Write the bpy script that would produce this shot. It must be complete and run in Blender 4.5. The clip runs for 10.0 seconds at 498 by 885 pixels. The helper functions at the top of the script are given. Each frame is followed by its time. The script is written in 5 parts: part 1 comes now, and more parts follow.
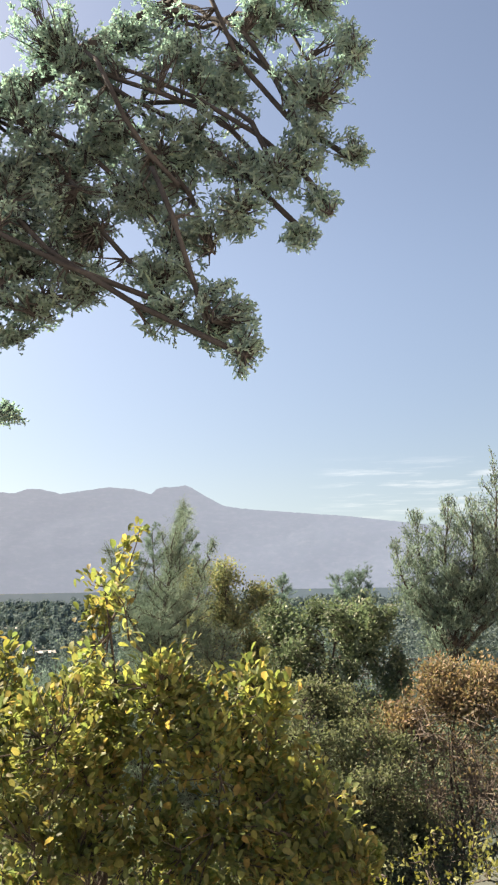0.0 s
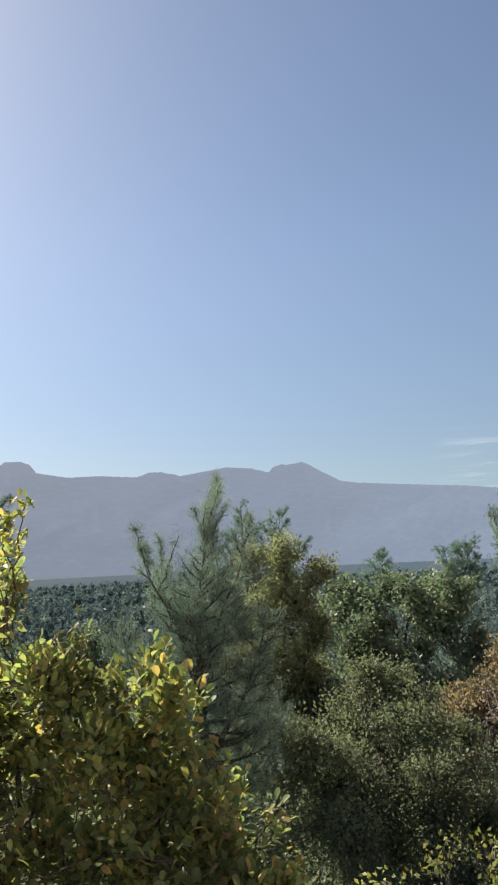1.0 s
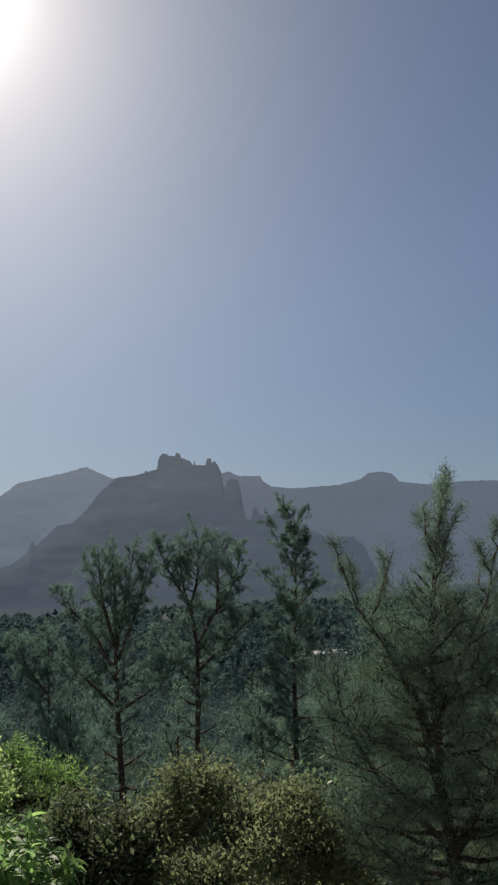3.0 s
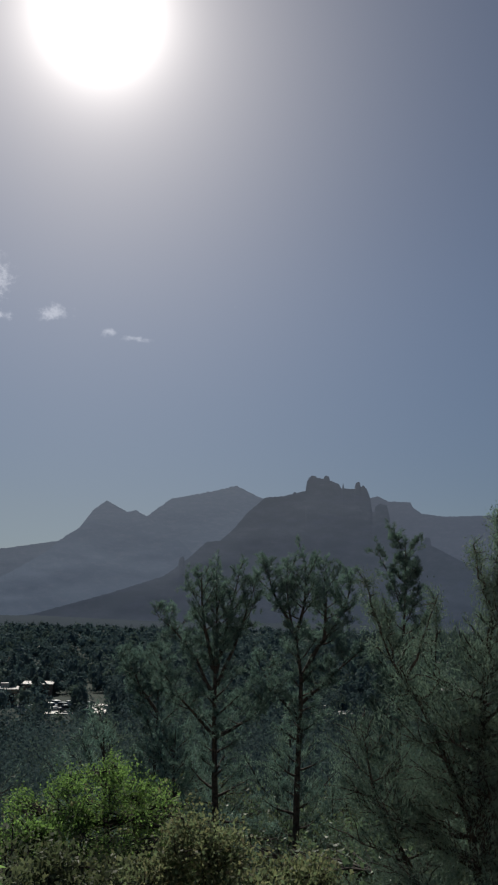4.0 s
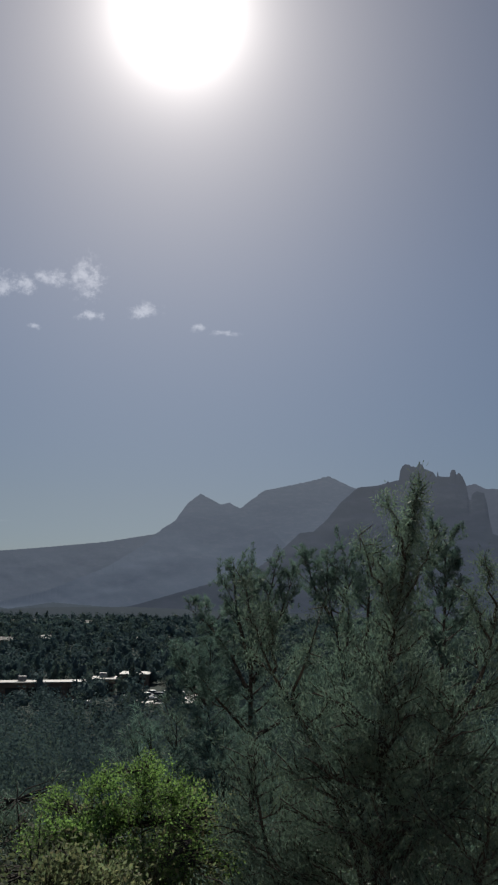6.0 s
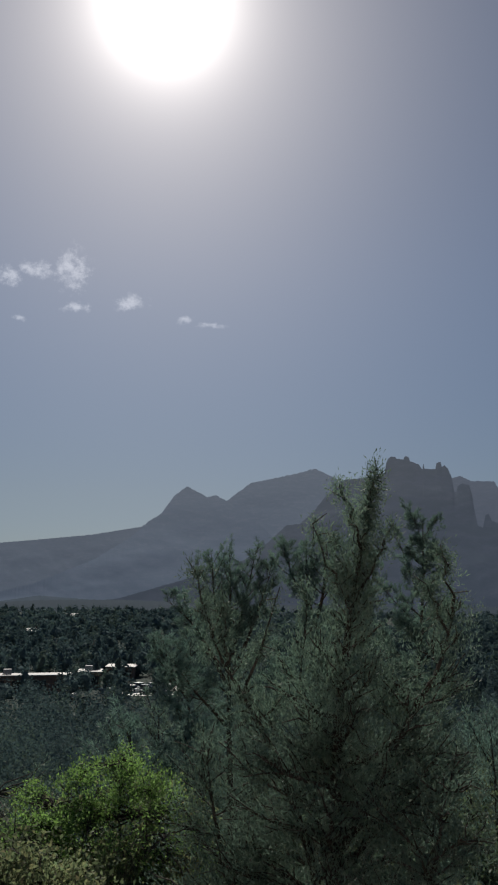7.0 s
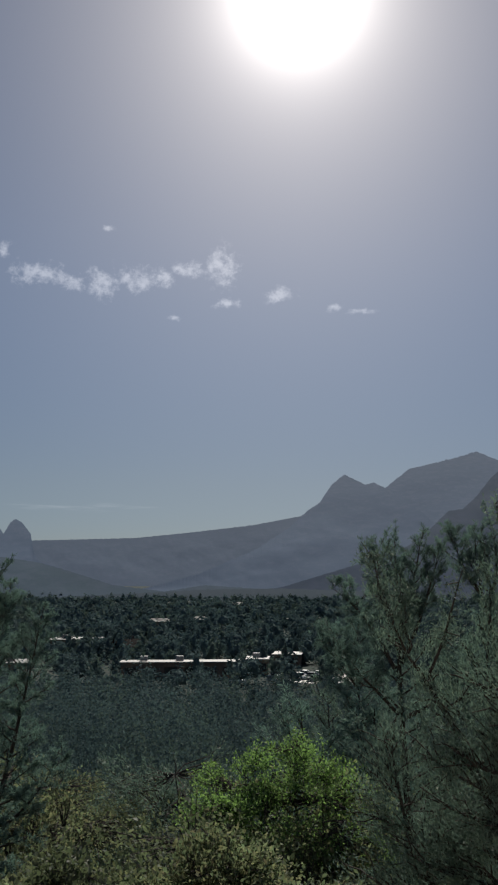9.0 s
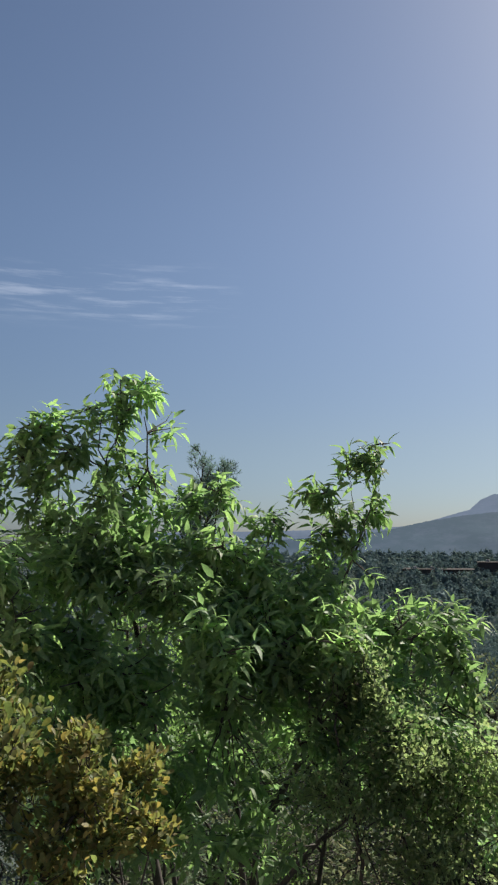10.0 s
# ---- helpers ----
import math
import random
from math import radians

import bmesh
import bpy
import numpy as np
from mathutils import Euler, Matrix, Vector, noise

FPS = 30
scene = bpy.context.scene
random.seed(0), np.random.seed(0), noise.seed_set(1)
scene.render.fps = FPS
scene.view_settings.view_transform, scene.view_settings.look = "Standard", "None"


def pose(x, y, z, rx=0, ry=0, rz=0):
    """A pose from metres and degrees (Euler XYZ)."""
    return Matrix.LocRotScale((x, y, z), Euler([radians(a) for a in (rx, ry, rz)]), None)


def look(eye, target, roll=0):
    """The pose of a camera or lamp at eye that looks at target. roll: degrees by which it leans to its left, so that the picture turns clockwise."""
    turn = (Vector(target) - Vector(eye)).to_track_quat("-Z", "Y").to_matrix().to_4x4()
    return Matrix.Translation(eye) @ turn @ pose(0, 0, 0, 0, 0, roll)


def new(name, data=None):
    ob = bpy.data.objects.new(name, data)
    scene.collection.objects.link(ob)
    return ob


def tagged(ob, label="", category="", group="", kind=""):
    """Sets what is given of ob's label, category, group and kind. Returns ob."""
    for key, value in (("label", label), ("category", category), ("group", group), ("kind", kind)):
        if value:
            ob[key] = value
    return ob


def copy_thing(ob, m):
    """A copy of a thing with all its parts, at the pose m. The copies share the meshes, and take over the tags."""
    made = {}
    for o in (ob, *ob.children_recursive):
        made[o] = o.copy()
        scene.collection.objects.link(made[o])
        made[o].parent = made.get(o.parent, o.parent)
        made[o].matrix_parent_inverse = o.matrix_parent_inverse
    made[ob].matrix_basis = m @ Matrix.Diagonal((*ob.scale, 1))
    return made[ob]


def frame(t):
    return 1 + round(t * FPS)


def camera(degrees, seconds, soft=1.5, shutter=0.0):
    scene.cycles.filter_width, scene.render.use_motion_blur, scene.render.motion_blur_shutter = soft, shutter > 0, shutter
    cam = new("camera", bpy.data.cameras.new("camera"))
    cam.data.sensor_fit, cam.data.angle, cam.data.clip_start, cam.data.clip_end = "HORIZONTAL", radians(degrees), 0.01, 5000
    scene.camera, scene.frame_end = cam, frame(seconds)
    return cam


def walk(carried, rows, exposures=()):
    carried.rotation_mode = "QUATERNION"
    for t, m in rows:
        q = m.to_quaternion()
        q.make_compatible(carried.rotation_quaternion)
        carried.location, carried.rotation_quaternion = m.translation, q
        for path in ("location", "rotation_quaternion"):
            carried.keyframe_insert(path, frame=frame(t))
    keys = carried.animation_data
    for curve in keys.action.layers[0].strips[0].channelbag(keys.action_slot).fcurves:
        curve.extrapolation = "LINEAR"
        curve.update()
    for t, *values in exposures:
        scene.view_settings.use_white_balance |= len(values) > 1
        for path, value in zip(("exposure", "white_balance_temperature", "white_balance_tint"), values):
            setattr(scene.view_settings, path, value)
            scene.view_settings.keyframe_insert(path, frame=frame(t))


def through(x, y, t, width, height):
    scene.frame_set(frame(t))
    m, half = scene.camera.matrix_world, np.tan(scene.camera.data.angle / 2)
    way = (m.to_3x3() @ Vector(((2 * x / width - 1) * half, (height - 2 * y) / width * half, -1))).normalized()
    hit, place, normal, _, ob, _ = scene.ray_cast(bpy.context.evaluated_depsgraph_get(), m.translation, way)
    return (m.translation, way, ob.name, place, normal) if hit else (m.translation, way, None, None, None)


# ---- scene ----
# ---------------------------------------------------------------- camera and its walk
cam = camera(35.0, 10.0, soft=2.2)
# seconds, place in metres, yaw, pitch, roll in degrees
ROWS = [
    (0, -0.000, -0.000, 1.600, 0.00, 10.06, 0.95),
    (0.2, 0.198, 0.088, 1.568, 2.31, 10.03, 2.35),
    (0.4, 0.374, 0.191, 1.571, 5.82, 10.05, 2.21),
    (0.5, 0.439, 0.256, 1.584, 7.21, 10.25, 2.32),
    (1, 0.723, 0.564, 1.579, 8.69, 8.62, 2.59),
    (1.5, 0.926, 0.925, 1.628, 14.63, 8.61, 7.38),
    (2, 1.145, 1.390, 1.636, 19.90, 9.14, 6.47),
    (2.5, 1.234, 1.886, 1.625, 28.34, 9.90, 4.47),
    (3, 1.315, 2.411, 1.642, 34.79, 10.36, 2.85),
    (3.2, 1.376, 2.628, 1.636, 37.44, 10.74, 1.67),
    (4.5, 1.568, 3.894, 1.779, 48.33, 12.78, -1.88),
    (5, 1.679, 4.294, 1.794, 50.83, 12.93, -2.05),
    (6.5, 1.764, 4.908, 1.812, 51.84, 10.79, -0.66),
    (7, 1.765, 4.981, 1.806, 50.91, 10.85, -0.74),
    (7.5, 1.746, 5.008, 1.788, 49.36, 10.87, -1.27),
    (8, 1.746, 4.995, 1.793, 49.60, 10.81, -1.48),
    (8.5, 1.719, 4.984, 1.791, 51.48, 10.68, -1.35),
    (9, 1.661, 4.974, 1.791, 62.43, 9.95, -0.18),
    (9.3, 1.663, 5.008, 1.791, 77.12, 9.08, 0.39),
    (9.5, 1.661, 4.980, 1.785, 86.10, 8.29, 0.35),
    (9.6, 1.664, 4.972, 1.792, 90.43, 7.81, -0.12),
    (9.8, 1.669, 4.957, 1.789, 98.56, 7.36, 0.58),
    (10, 1.640, 4.924, 1.798, 105.00, 6.82, 0.00),
]
# seconds, stops, kelvin, tint
STOPS = [(0.0, 2.06, 8300, 14), (0.5, 1.91, 8000, 12), (1.0, 1.51, 7150, 10), (1.5, 1.56, 7300, 10), (2.0, 1.41, 7100, 10), (2.5, 0.96, 6950, 9),
         (3.0, 0.36, 6700, 8), (4.5, -0.38, 6350, 9), (5.0, -0.38, 6350, 9), (6.5, -0.24, 6400, 9), (8.5, -0.24, 6400, 9), (9.0, -0.2, 6400, 9),
         (9.5, 0.02, 6200, 10), (9.7, 0.46, 6350, 10), (10.0, 0.82, 6550, 10)]
walk(cam, [(t, pose(x, y, z, 90 + pitch, roll, yaw)) for t, x, y, z, yaw, pitch, roll in ROWS], STOPS)

# ---------------------------------------------------------------- world and sun
SUN_AZ, SUN_EL = 58.5, 39.8          # degrees left of +y, and above the horizon


def bearing(az, el=0.0, d=1.0):
    """A way from compass degrees (left of +y), elevation and length."""
    a, e = radians(az), radians(el)
    return Vector((-math.sin(a) * math.cos(e), math.cos(a) * math.cos(e), math.sin(e))) * d


SUN_DIR = bearing(SUN_AZ, SUN_EL)


class Nodes:
    """Short hand for node trees."""

    def __init__(self, tree):
        self.tree = tree
        tree.nodes.clear()

    def add(self, kind, inputs=None, **props):
        n = self.tree.nodes.new(kind)
        for k, v in props.items():
            setattr(n, k, v)
        for k, v in (inputs or {}).items():
            if isinstance(v, bpy.types.NodeSocket):
                self.tree.links.new(v, n.inputs[k])
            else:
                n.inputs[k].default_value = v
        return n

    def math(self, op, a, b=0.0, c=0.0, clamp=False):
        return self.add("ShaderNodeMath", {0: a, 1: b, 2: c}, operation=op, use_clamp=clamp).outputs[0]

    def vmath(self, op, a, b=(0, 0, 0), out=0):
        return self.add("ShaderNodeVectorMath", {0: a, 1: b}, operation=op).outputs[out]

    def step(self, v, lo, hi, a=0.0, b=1.0):
        return self.add("ShaderNodeMapRange", {0: v, 1: lo, 2: hi, 3: a, 4: b}, interpolation_type="SMOOTHSTEP").outputs[0]

    def noise(self, v, scale, detail=4.0, rough=0.55):
        return self.add("ShaderNodeTexNoise", {"Vector": v, "Scale": scale, "Detail": detail, "Roughness": rough}).outputs[0]

    def mix(self, f, a, b, blend="MIX"):
        n = self.tree.nodes.new("ShaderNodeMix")
        n.data_type, n.blend_type = "RGBA", blend
        for k, v in ((0, f), (6, a), (7, b)):
            if isinstance(v, bpy.types.NodeSocket):
                self.tree.links.new(v, n.inputs[k])
            else:
                n.inputs[k].default_value = v
        return n.outputs[2]


# small clouds: bearing, elevation, half width and half height in degrees
CLOUDS = [(80.8, 22.6, 0.7, 0.7), (78.1, 21.2, 2.6, 0.9), (73.6, 21.0, 1.5, 1.2), (71.1, 21.3, 1.6, 1.0), (67.1, 22.2, 1.8, 0.7), (64.5, 22.3, 1.5, 1.7),
          (64.2, 19.9, 1.2, 0.5), (60.2, 20.5, 1.4, 0.8), (56.1, 19.6, 0.9, 0.3), (54.0, 19.2, 1.1, 0.25), (68.1, 18.8, 0.6, 0.25), (73.3, 24.7, 0.5, 0.3), (69.2, 21.6, 1.2, 0.8), (75.6, 20.8, 1.2, 0.7)]


def make_world():
    world = bpy.data.worlds.new("sky")
    scene.world = world
    world.use_nodes = True
    n = Nodes(world.node_tree)
    sky = n.add("ShaderNodeTexSky", sky_type="NISHITA", sun_disc=False, sun_elevation=radians(SUN_EL),
                sun_rotation=radians(-SUN_AZ), air_density=1.0, dust_density=2.0, ozone_density=1.0, altitude=1300)
    way = n.vmath("NORMALIZE", n.add("ShaderNodeTexCoord").outputs["Generated"])
    near = n.vmath("DOT_PRODUCT", way, tuple(SUN_DIR), 1)
    angle = n.math("ARCCOSINE", n.math("MINIMUM", near, 1.0))
    # haze round the sun: a tight core and a wide veil
    core = n.math("MULTIPLY", n.math("EXPONENT", n.math("MULTIPLY", angle, -1 / radians(1.7))), 130.0)
    ring = n.math("MULTIPLY", n.math("EXPONENT", n.math("MULTIPLY", angle, -1 / radians(4.5))), 8.0)
    veil = n.math("ADD", ring, n.math("MULTIPLY", n.math("EXPONENT", n.math("MULTIPLY", angle, -1 / radians(13.0))), 2.0))
    halo = n.add("ShaderNodeVectorMath", {0: (1.0, 0.925, 0.87), "Scale": n.math("ADD", core, veil)}, operation="SCALE").outputs[0]
    up = n.add("ShaderNodeSeparateXYZ", {0: way}).outputs[2]
    # smoky air: the sky dulls towards the horizon
    dull = n.mix(n.step(up, 0.0, 0.42), (0.62, 0.655, 0.71, 1), (0.98, 1.0, 1.03, 1))
    dull = n.mix(1.0, dull, n.mix(n.step(up, 0.0, 0.13), (0.84, 0.95, 1.14, 1), (1.0, 1.0, 1.0, 1)), "MULTIPLY")
    lit = n.mix(1.0, n.mix(1.0, sky.outputs[0], dull, "MULTIPLY"), halo, "ADD")
    # small broken clouds in a band left of the sun, thin streaks lower down
    flat = n.vmath("NORMALIZE", n.vmath("MULTIPLY", way, (1, 1, 0)))

    def sector(az, half):
        d = n.vmath("DOT_PRODUCT", flat, tuple(bearing(az)), 1)
        return n.step(d, math.cos(radians(half)), math.cos(radians(half * 0.6)))

    def band(lo, hi, soft):
        a, b = math.sin(radians(lo)), math.sin(radians(hi))
        return n.math("MULTIPLY", n.step(up, a - soft, a + soft), n.step(up, b + soft, b - soft))

    az = n.math("MULTIPLY", n.math("ARCTAN2", n.math("MULTIPLY", n.add("ShaderNodeSeparateXYZ", {0: way}).outputs[0], -1.0), n.add("ShaderNodeSeparateXYZ", {0: way}).outputs[1]), 180 / math.pi)
    el = n.math("MULTIPLY", n.math("ARCSINE", up), 180 / math.pi)
    where = None
    for a, e, half, high in CLOUDS:
        u, v = n.math("MULTIPLY", n.math("SUBTRACT", az, a), 1 / half), n.math("MULTIPLY", n.math("SUBTRACT", el, e), 1 / high)
        spot = n.math("EXPONENT", n.math("MULTIPLY", n.math("ADD", n.math("MULTIPLY", u, u), n.math("MULTIPLY", v, v)), -0.8))
        where = spot if where is None else n.math("MAXIMUM", where, spot)
    puffs = n.noise(n.vmath("MULTIPLY", way, (1, 1, 1.2)), 75.0, 6.0, 0.68)
    puff = n.step(n.math("ADD", puffs, n.math("MULTIPLY", where, 0.45)), 0.70, 1.08)
    thin = n.step(n.noise(n.vmath("MULTIPLY", way, (3, 3, 34)), 3.0, 5.0, 0.6), 0.46, 0.75)
    streak = n.math("MULTIPLY", thin, n.math("ADD", n.math("MULTIPLY", sector(73.5, 7), band(4.9, 5.4, 0.004)),
                    n.math("ADD", n.math("MULTIPLY", sector(-16, 12), band(4.6, 8.0, 0.02)),
                           n.math("MULTIPLY", sector(117, 12), band(15.5, 19.0, 0.02)))))
    cloud = n.math("MULTIPLY", n.math("ADD", n.math("MULTIPLY", puff, 1.0), n.math("MULTIPLY", streak, 0.32)), 1.0, clamp=True)
    white = n.mix(1.0, lit, (5.8, 5.6, 5.5, 1), "ADD")
    bg = n.add("ShaderNodeBackground", {0: n.mix(cloud, lit, white), 1: 0.05})
    n.add("ShaderNodeOutputWorld", {0: bg.outputs[0]})


make_world()
sun_data = bpy.data.lights.new("sun", "SUN")
sun_data.energy, sun_data.angle, sun_data.color = 5.0, radians(0.6), (1.0, 0.93, 0.82)
sun = new("sun", sun_data)
sun.matrix_world = look((0, 0, 60), Vector((0, 0, 60)) - SUN_DIR)


# ---------------------------------------------------------------- materials
def material(name):
    m = bpy.data.materials.new(name)
    m.use_nodes = True
    return m, Nodes(m.node_tree)


def leaf_material(name, colours, through=0.45, gloss=0.35, patch_size=1.7, patch_by=0.28, glow=(1.4, 1.4, 0.85)):
    """Thin leaves: each its own tint, light passes through them."""
    m, n = material(name)
    rnd = n.add("ShaderNodeNewGeometry").outputs["Random Per Island"]
    own = n.add("ShaderNodeObjectInfo").outputs["Random"]
    pick = n.math("FRACT", n.math("ADD", rnd, n.math("MULTIPLY", own, 7.31)))
    ramp = n.add("ShaderNodeValToRGB", {0: pick})
    ramp.color_ramp.interpolation = "LINEAR"
    while len(ramp.color_ramp.elements) < len(colours):
        ramp.color_ramp.elements.new(0.5)
    for i, (e, c) in enumerate(zip(ramp.color_ramp.elements, colours)):
        e.position, e.color = i / max(1, len(colours) - 1), (*c, 1)
    place = n.add("ShaderNodeNewGeometry").outputs["Position"]
    patch = n.step(n.noise(place, patch_size, 3.0), 0.35, 0.68, 1 - patch_by, 1 + patch_by)
    blot = n.step(n.noise(place, 90.0, 3.0), 0.3, 0.75, 0.82, 1.12)
    col = n.add("ShaderNodeVectorMath", {0: ramp.outputs[0], "Scale": n.math("MULTIPLY", patch, blot)}, operation="SCALE").outputs[0]
    bsdf = n.add("ShaderNodeBsdfPrincipled", {"Base Color": n.mix(1.0, col, (1.75, 1.75, 1.75, 1), "MULTIPLY"), "Roughness": 0.5, "Specular IOR Level": gloss})
    lum = n.mix(1.0, col, (*glow, 1), "MULTIPLY")
    trans = n.add("ShaderNodeBsdfTranslucent", {0: lum})
    out = n.add("ShaderNodeMixShader", {0: through, 1: bsdf.outputs[0], 2: trans.outputs[0]})
    n.add("ShaderNodeOutputMaterial", {0: out.outputs[0]})
    return m


def rough_material(name, dark, light, scale=3.0, fine=40.0, bump=0.4, rough=0.9, tint=None, tint_scale=0.6, depth=0.02):
    m, n = material(name)
    place = n.add("ShaderNodeNewGeometry").outputs["Position"]
    broad, grain = n.noise(place, scale, 5.0), n.noise(place, fine, 4.0)
    mixf = n.math("ADD", n.math("MULTIPLY", broad, 0.65), n.math("MULTIPLY", grain, 0.35))
    col = n.mix(n.step(mixf, 0.3, 0.7), (*dark, 1), (*light, 1))
    if tint:
        col = n.mix(n.step(n.noise(place, tint_scale, 4.0), 0.28, 0.5), col, (*tint, 1))
    b = n.add("ShaderNodeBump", {"Height": mixf, "Strength": bump, "Distance": depth})
    bsdf = n.add("ShaderNodeBsdfPrincipled", {"Base Color": col, "Roughness": rough, "Normal": b.outputs[0], "Specular IOR Level": 0.25})
    n.add("ShaderNodeOutputMaterial", {0: bsdf.outputs[0]})
    return m


def rock_material(name, dark, light, wood, period):
    """Layered rock: level strata, broken by stains, with scrub on the gentler parts."""
    m, n = material(name)
    geo = n.add("ShaderNodeNewGeometry")
    place = geo.outputs["Position"]
    bend = n.math("MULTIPLY", n.noise(place, 0.004, 3.0), 90.0)
    z = n.math("ADD", n.add("ShaderNodeSeparateXYZ", {0: place}).outputs[2], bend)
    comb = n.add("ShaderNodeCombineXYZ", {2: n.math("MULTIPLY", z, 1.0 / period)})
    strata = n.noise(comb.outputs[0], 1.0, 5.0, 0.7)
    stain = n.noise(n.vmath("MULTIPLY", place, (1, 1, 0.18)), 0.02, 5.0, 0.6)
    col = n.mix(n.step(n.math("ADD", n.math("MULTIPLY", strata, 0.55), n.math("MULTIPLY", stain, 0.45)), 0.36, 0.64), (*dark, 1), (*light, 1))
    slope = n.add("ShaderNodeSeparateXYZ", {0: geo.outputs["Normal"]}).outputs[2]
    scrub = n.math("MULTIPLY", n.step(slope, 0.35, 0.75), n.step(n.noise(place, 0.035, 6.0, 0.75), 0.36, 0.58))
    col = n.mix(scrub, col, (*wood, 1))
    bsdf = n.add("ShaderNodeBsdfPrincipled", {"Base Color": col, "Roughness": 0.95, "Specular IOR Level": 0.1})
    n.add("ShaderNodeOutputMaterial", {0: bsdf.outputs[0]})
    return m


def plain_material(name, colour, rough=0.6, metal=0.0, vary=0.12, scale=2.0):
    m, n = material(name)
    place = n.add("ShaderNodeNewGeometry").outputs["Position"]
    k = n.step(n.noise(place, scale, 5.0), 0.3, 0.7, 1 - vary, 1 + vary)
    col = n.add("ShaderNodeVectorMath", {0: colour, "Scale": k}, operation="SCALE").outputs[0]
    bsdf = n.add("ShaderNodeBsdfPrincipled", {"Base Color": col, "Roughness": rough, "Metallic": metal, "Specular IOR Level": 0.1 if rough > 0.88 else 0.5})
    n.add("ShaderNodeOutputMaterial", {0: bsdf.outputs[0]})
    return m


M_YELLOW = leaf_material("yellowing_leaf", [(0.084, 0.122, 0.056), (0.116, 0.150, 0.058), (0.172, 0.176, 0.062), (0.076, 0.112, 0.058), (0.134, 0.152, 0.068), (0.195, 0.150, 0.064), (0.100, 0.130, 0.066), (0.158, 0.166, 0.076)], 0.6, 0.25, glow=(1.5, 1.55, 1.0), patch_size=3.5, patch_by=0.35)
M_ORANGE = leaf_material("orange_leaf", [(0.125, 0.170, 0.074), (0.180, 0.198, 0.078), (0.240, 0.200, 0.080), (0.118, 0.162, 0.074), (0.212, 0.160, 0.076)], 0.65, 0.25, glow=(1.5, 1.5, 0.95))
M_GREEN = leaf_material("green_leaf", [(0.140, 0.212, 0.120), (0.172, 0.252, 0.127), (0.212, 0.300, 0.134), (0.132, 0.200, 0.122)], 0.7, 0.5, glow=(1.45, 1.65, 1.1))
M_LIME = leaf_material("light_green_leaf", [(0.110, 0.180, 0.082), (0.145, 0.220, 0.092), (0.100, 0.160, 0.082)], 0.65, 0.2, glow=(1.5, 1.65, 1.0))
M_OPEN = leaf_material("fine_olive_leaf", [(0.165, 0.222, 0.125), (0.205, 0.256, 0.134), (0.152, 0.205, 0.125), (0.222, 0.252, 0.134)], 0.72, 0.2, glow=(1.5, 1.6, 1.1))
M_SPRIG = leaf_material("yellow_green_leaf", [(0.13, 0.15, 0.06), (0.18, 0.185, 0.065), (0.12, 0.14, 0.06)], 0.45, 0.2)
M_OLIVE = leaf_material("olive_leaf", [(0.108, 0.136, 0.088), (0.130, 0.150, 0.092), (0.160, 0.152, 0.090), (0.100, 0.132, 0.088), (0.150, 0.136, 0.088)], 0.58, 0.1, glow=(1.4, 1.5, 1.12))
M_GOLD = leaf_material("faded_gold_leaf", [(0.105, 0.138, 0.086), (0.130, 0.150, 0.090), (0.150, 0.146, 0.090), (0.098, 0.132, 0.086), (0.145, 0.130, 0.090)], 0.6, 0.05, glow=(1.4, 1.5, 1.2))
M_RUST = leaf_material("rust_leaf", [(0.145, 0.118, 0.092), (0.168, 0.124, 0.094), (0.125, 0.112, 0.084), (0.110, 0.112, 0.076)], 0.4, 0.05)
M_JUNIPER = leaf_material("juniper_spray", [(0.100, 0.138, 0.120), (0.124, 0.160, 0.134), (0.110, 0.148, 0.126), (0.138, 0.168, 0.132)], 0.42, 0.03, glow=(1.2, 1.45, 1.3))
M_SPRAY = leaf_material("juniper_frond", [(0.128, 0.185, 0.190), (0.152, 0.218, 0.208), (0.140, 0.202, 0.198), (0.178, 0.242, 0.200)], 0.55, 0.05, glow=(1.35, 1.65, 1.45))
M_PINE = leaf_material("pine_needle", [(0.085, 0.125, 0.118), (0.108, 0.148, 0.134), (0.095, 0.130, 0.122)], 0.48, 0.04, glow=(1.25, 1.5, 1.3))
M_OAK = leaf_material("oak_leaf", [(0.070, 0.100, 0.074), (0.095, 0.124, 0.084), (0.082, 0.110, 0.078), (0.118, 0.136, 0.088)], 0.45, 0.22, glow=(1.25, 1.45, 1.1))
# far foliage: distance haze is put into the tints, bluish and close in tone
M_WOODS = [leaf_material("dark_hazed_foliage", [(0.052, 0.074, 0.078), (0.060, 0.082, 0.084), (0.056, 0.078, 0.081)], 0.3, 0.0, 0.03, 0.2, glow=(1.2, 1.4, 1.35)),
           leaf_material("grey_hazed_foliage", [(0.060, 0.084, 0.087), (0.068, 0.092, 0.092), (0.064, 0.088, 0.090)], 0.3, 0.0, 0.03, 0.2, glow=(1.2, 1.4, 1.35)),
           leaf_material("olive_hazed_foliage", [(0.068, 0.090, 0.083), (0.076, 0.096, 0.085), (0.064, 0.086, 0.081)], 0.3, 0.0, 0.03, 0.2, glow=(1.2, 1.4, 1.25))]
M_SCRUB = leaf_material("grey_scrub_leaf", [(0.082, 0.106, 0.074), (0.100, 0.124, 0.080), (0.092, 0.108, 0.078), (0.122, 0.132, 0.084)], 0.48, 0.08, glow=(1.35, 1.42, 1.05))
M_LIMB = rough_material("dark_juniper_bark", (0.022, 0.024, 0.028), (0.056, 0.058, 0.064), 18.0, 140.0, 0.8, 0.95, depth=0.006)
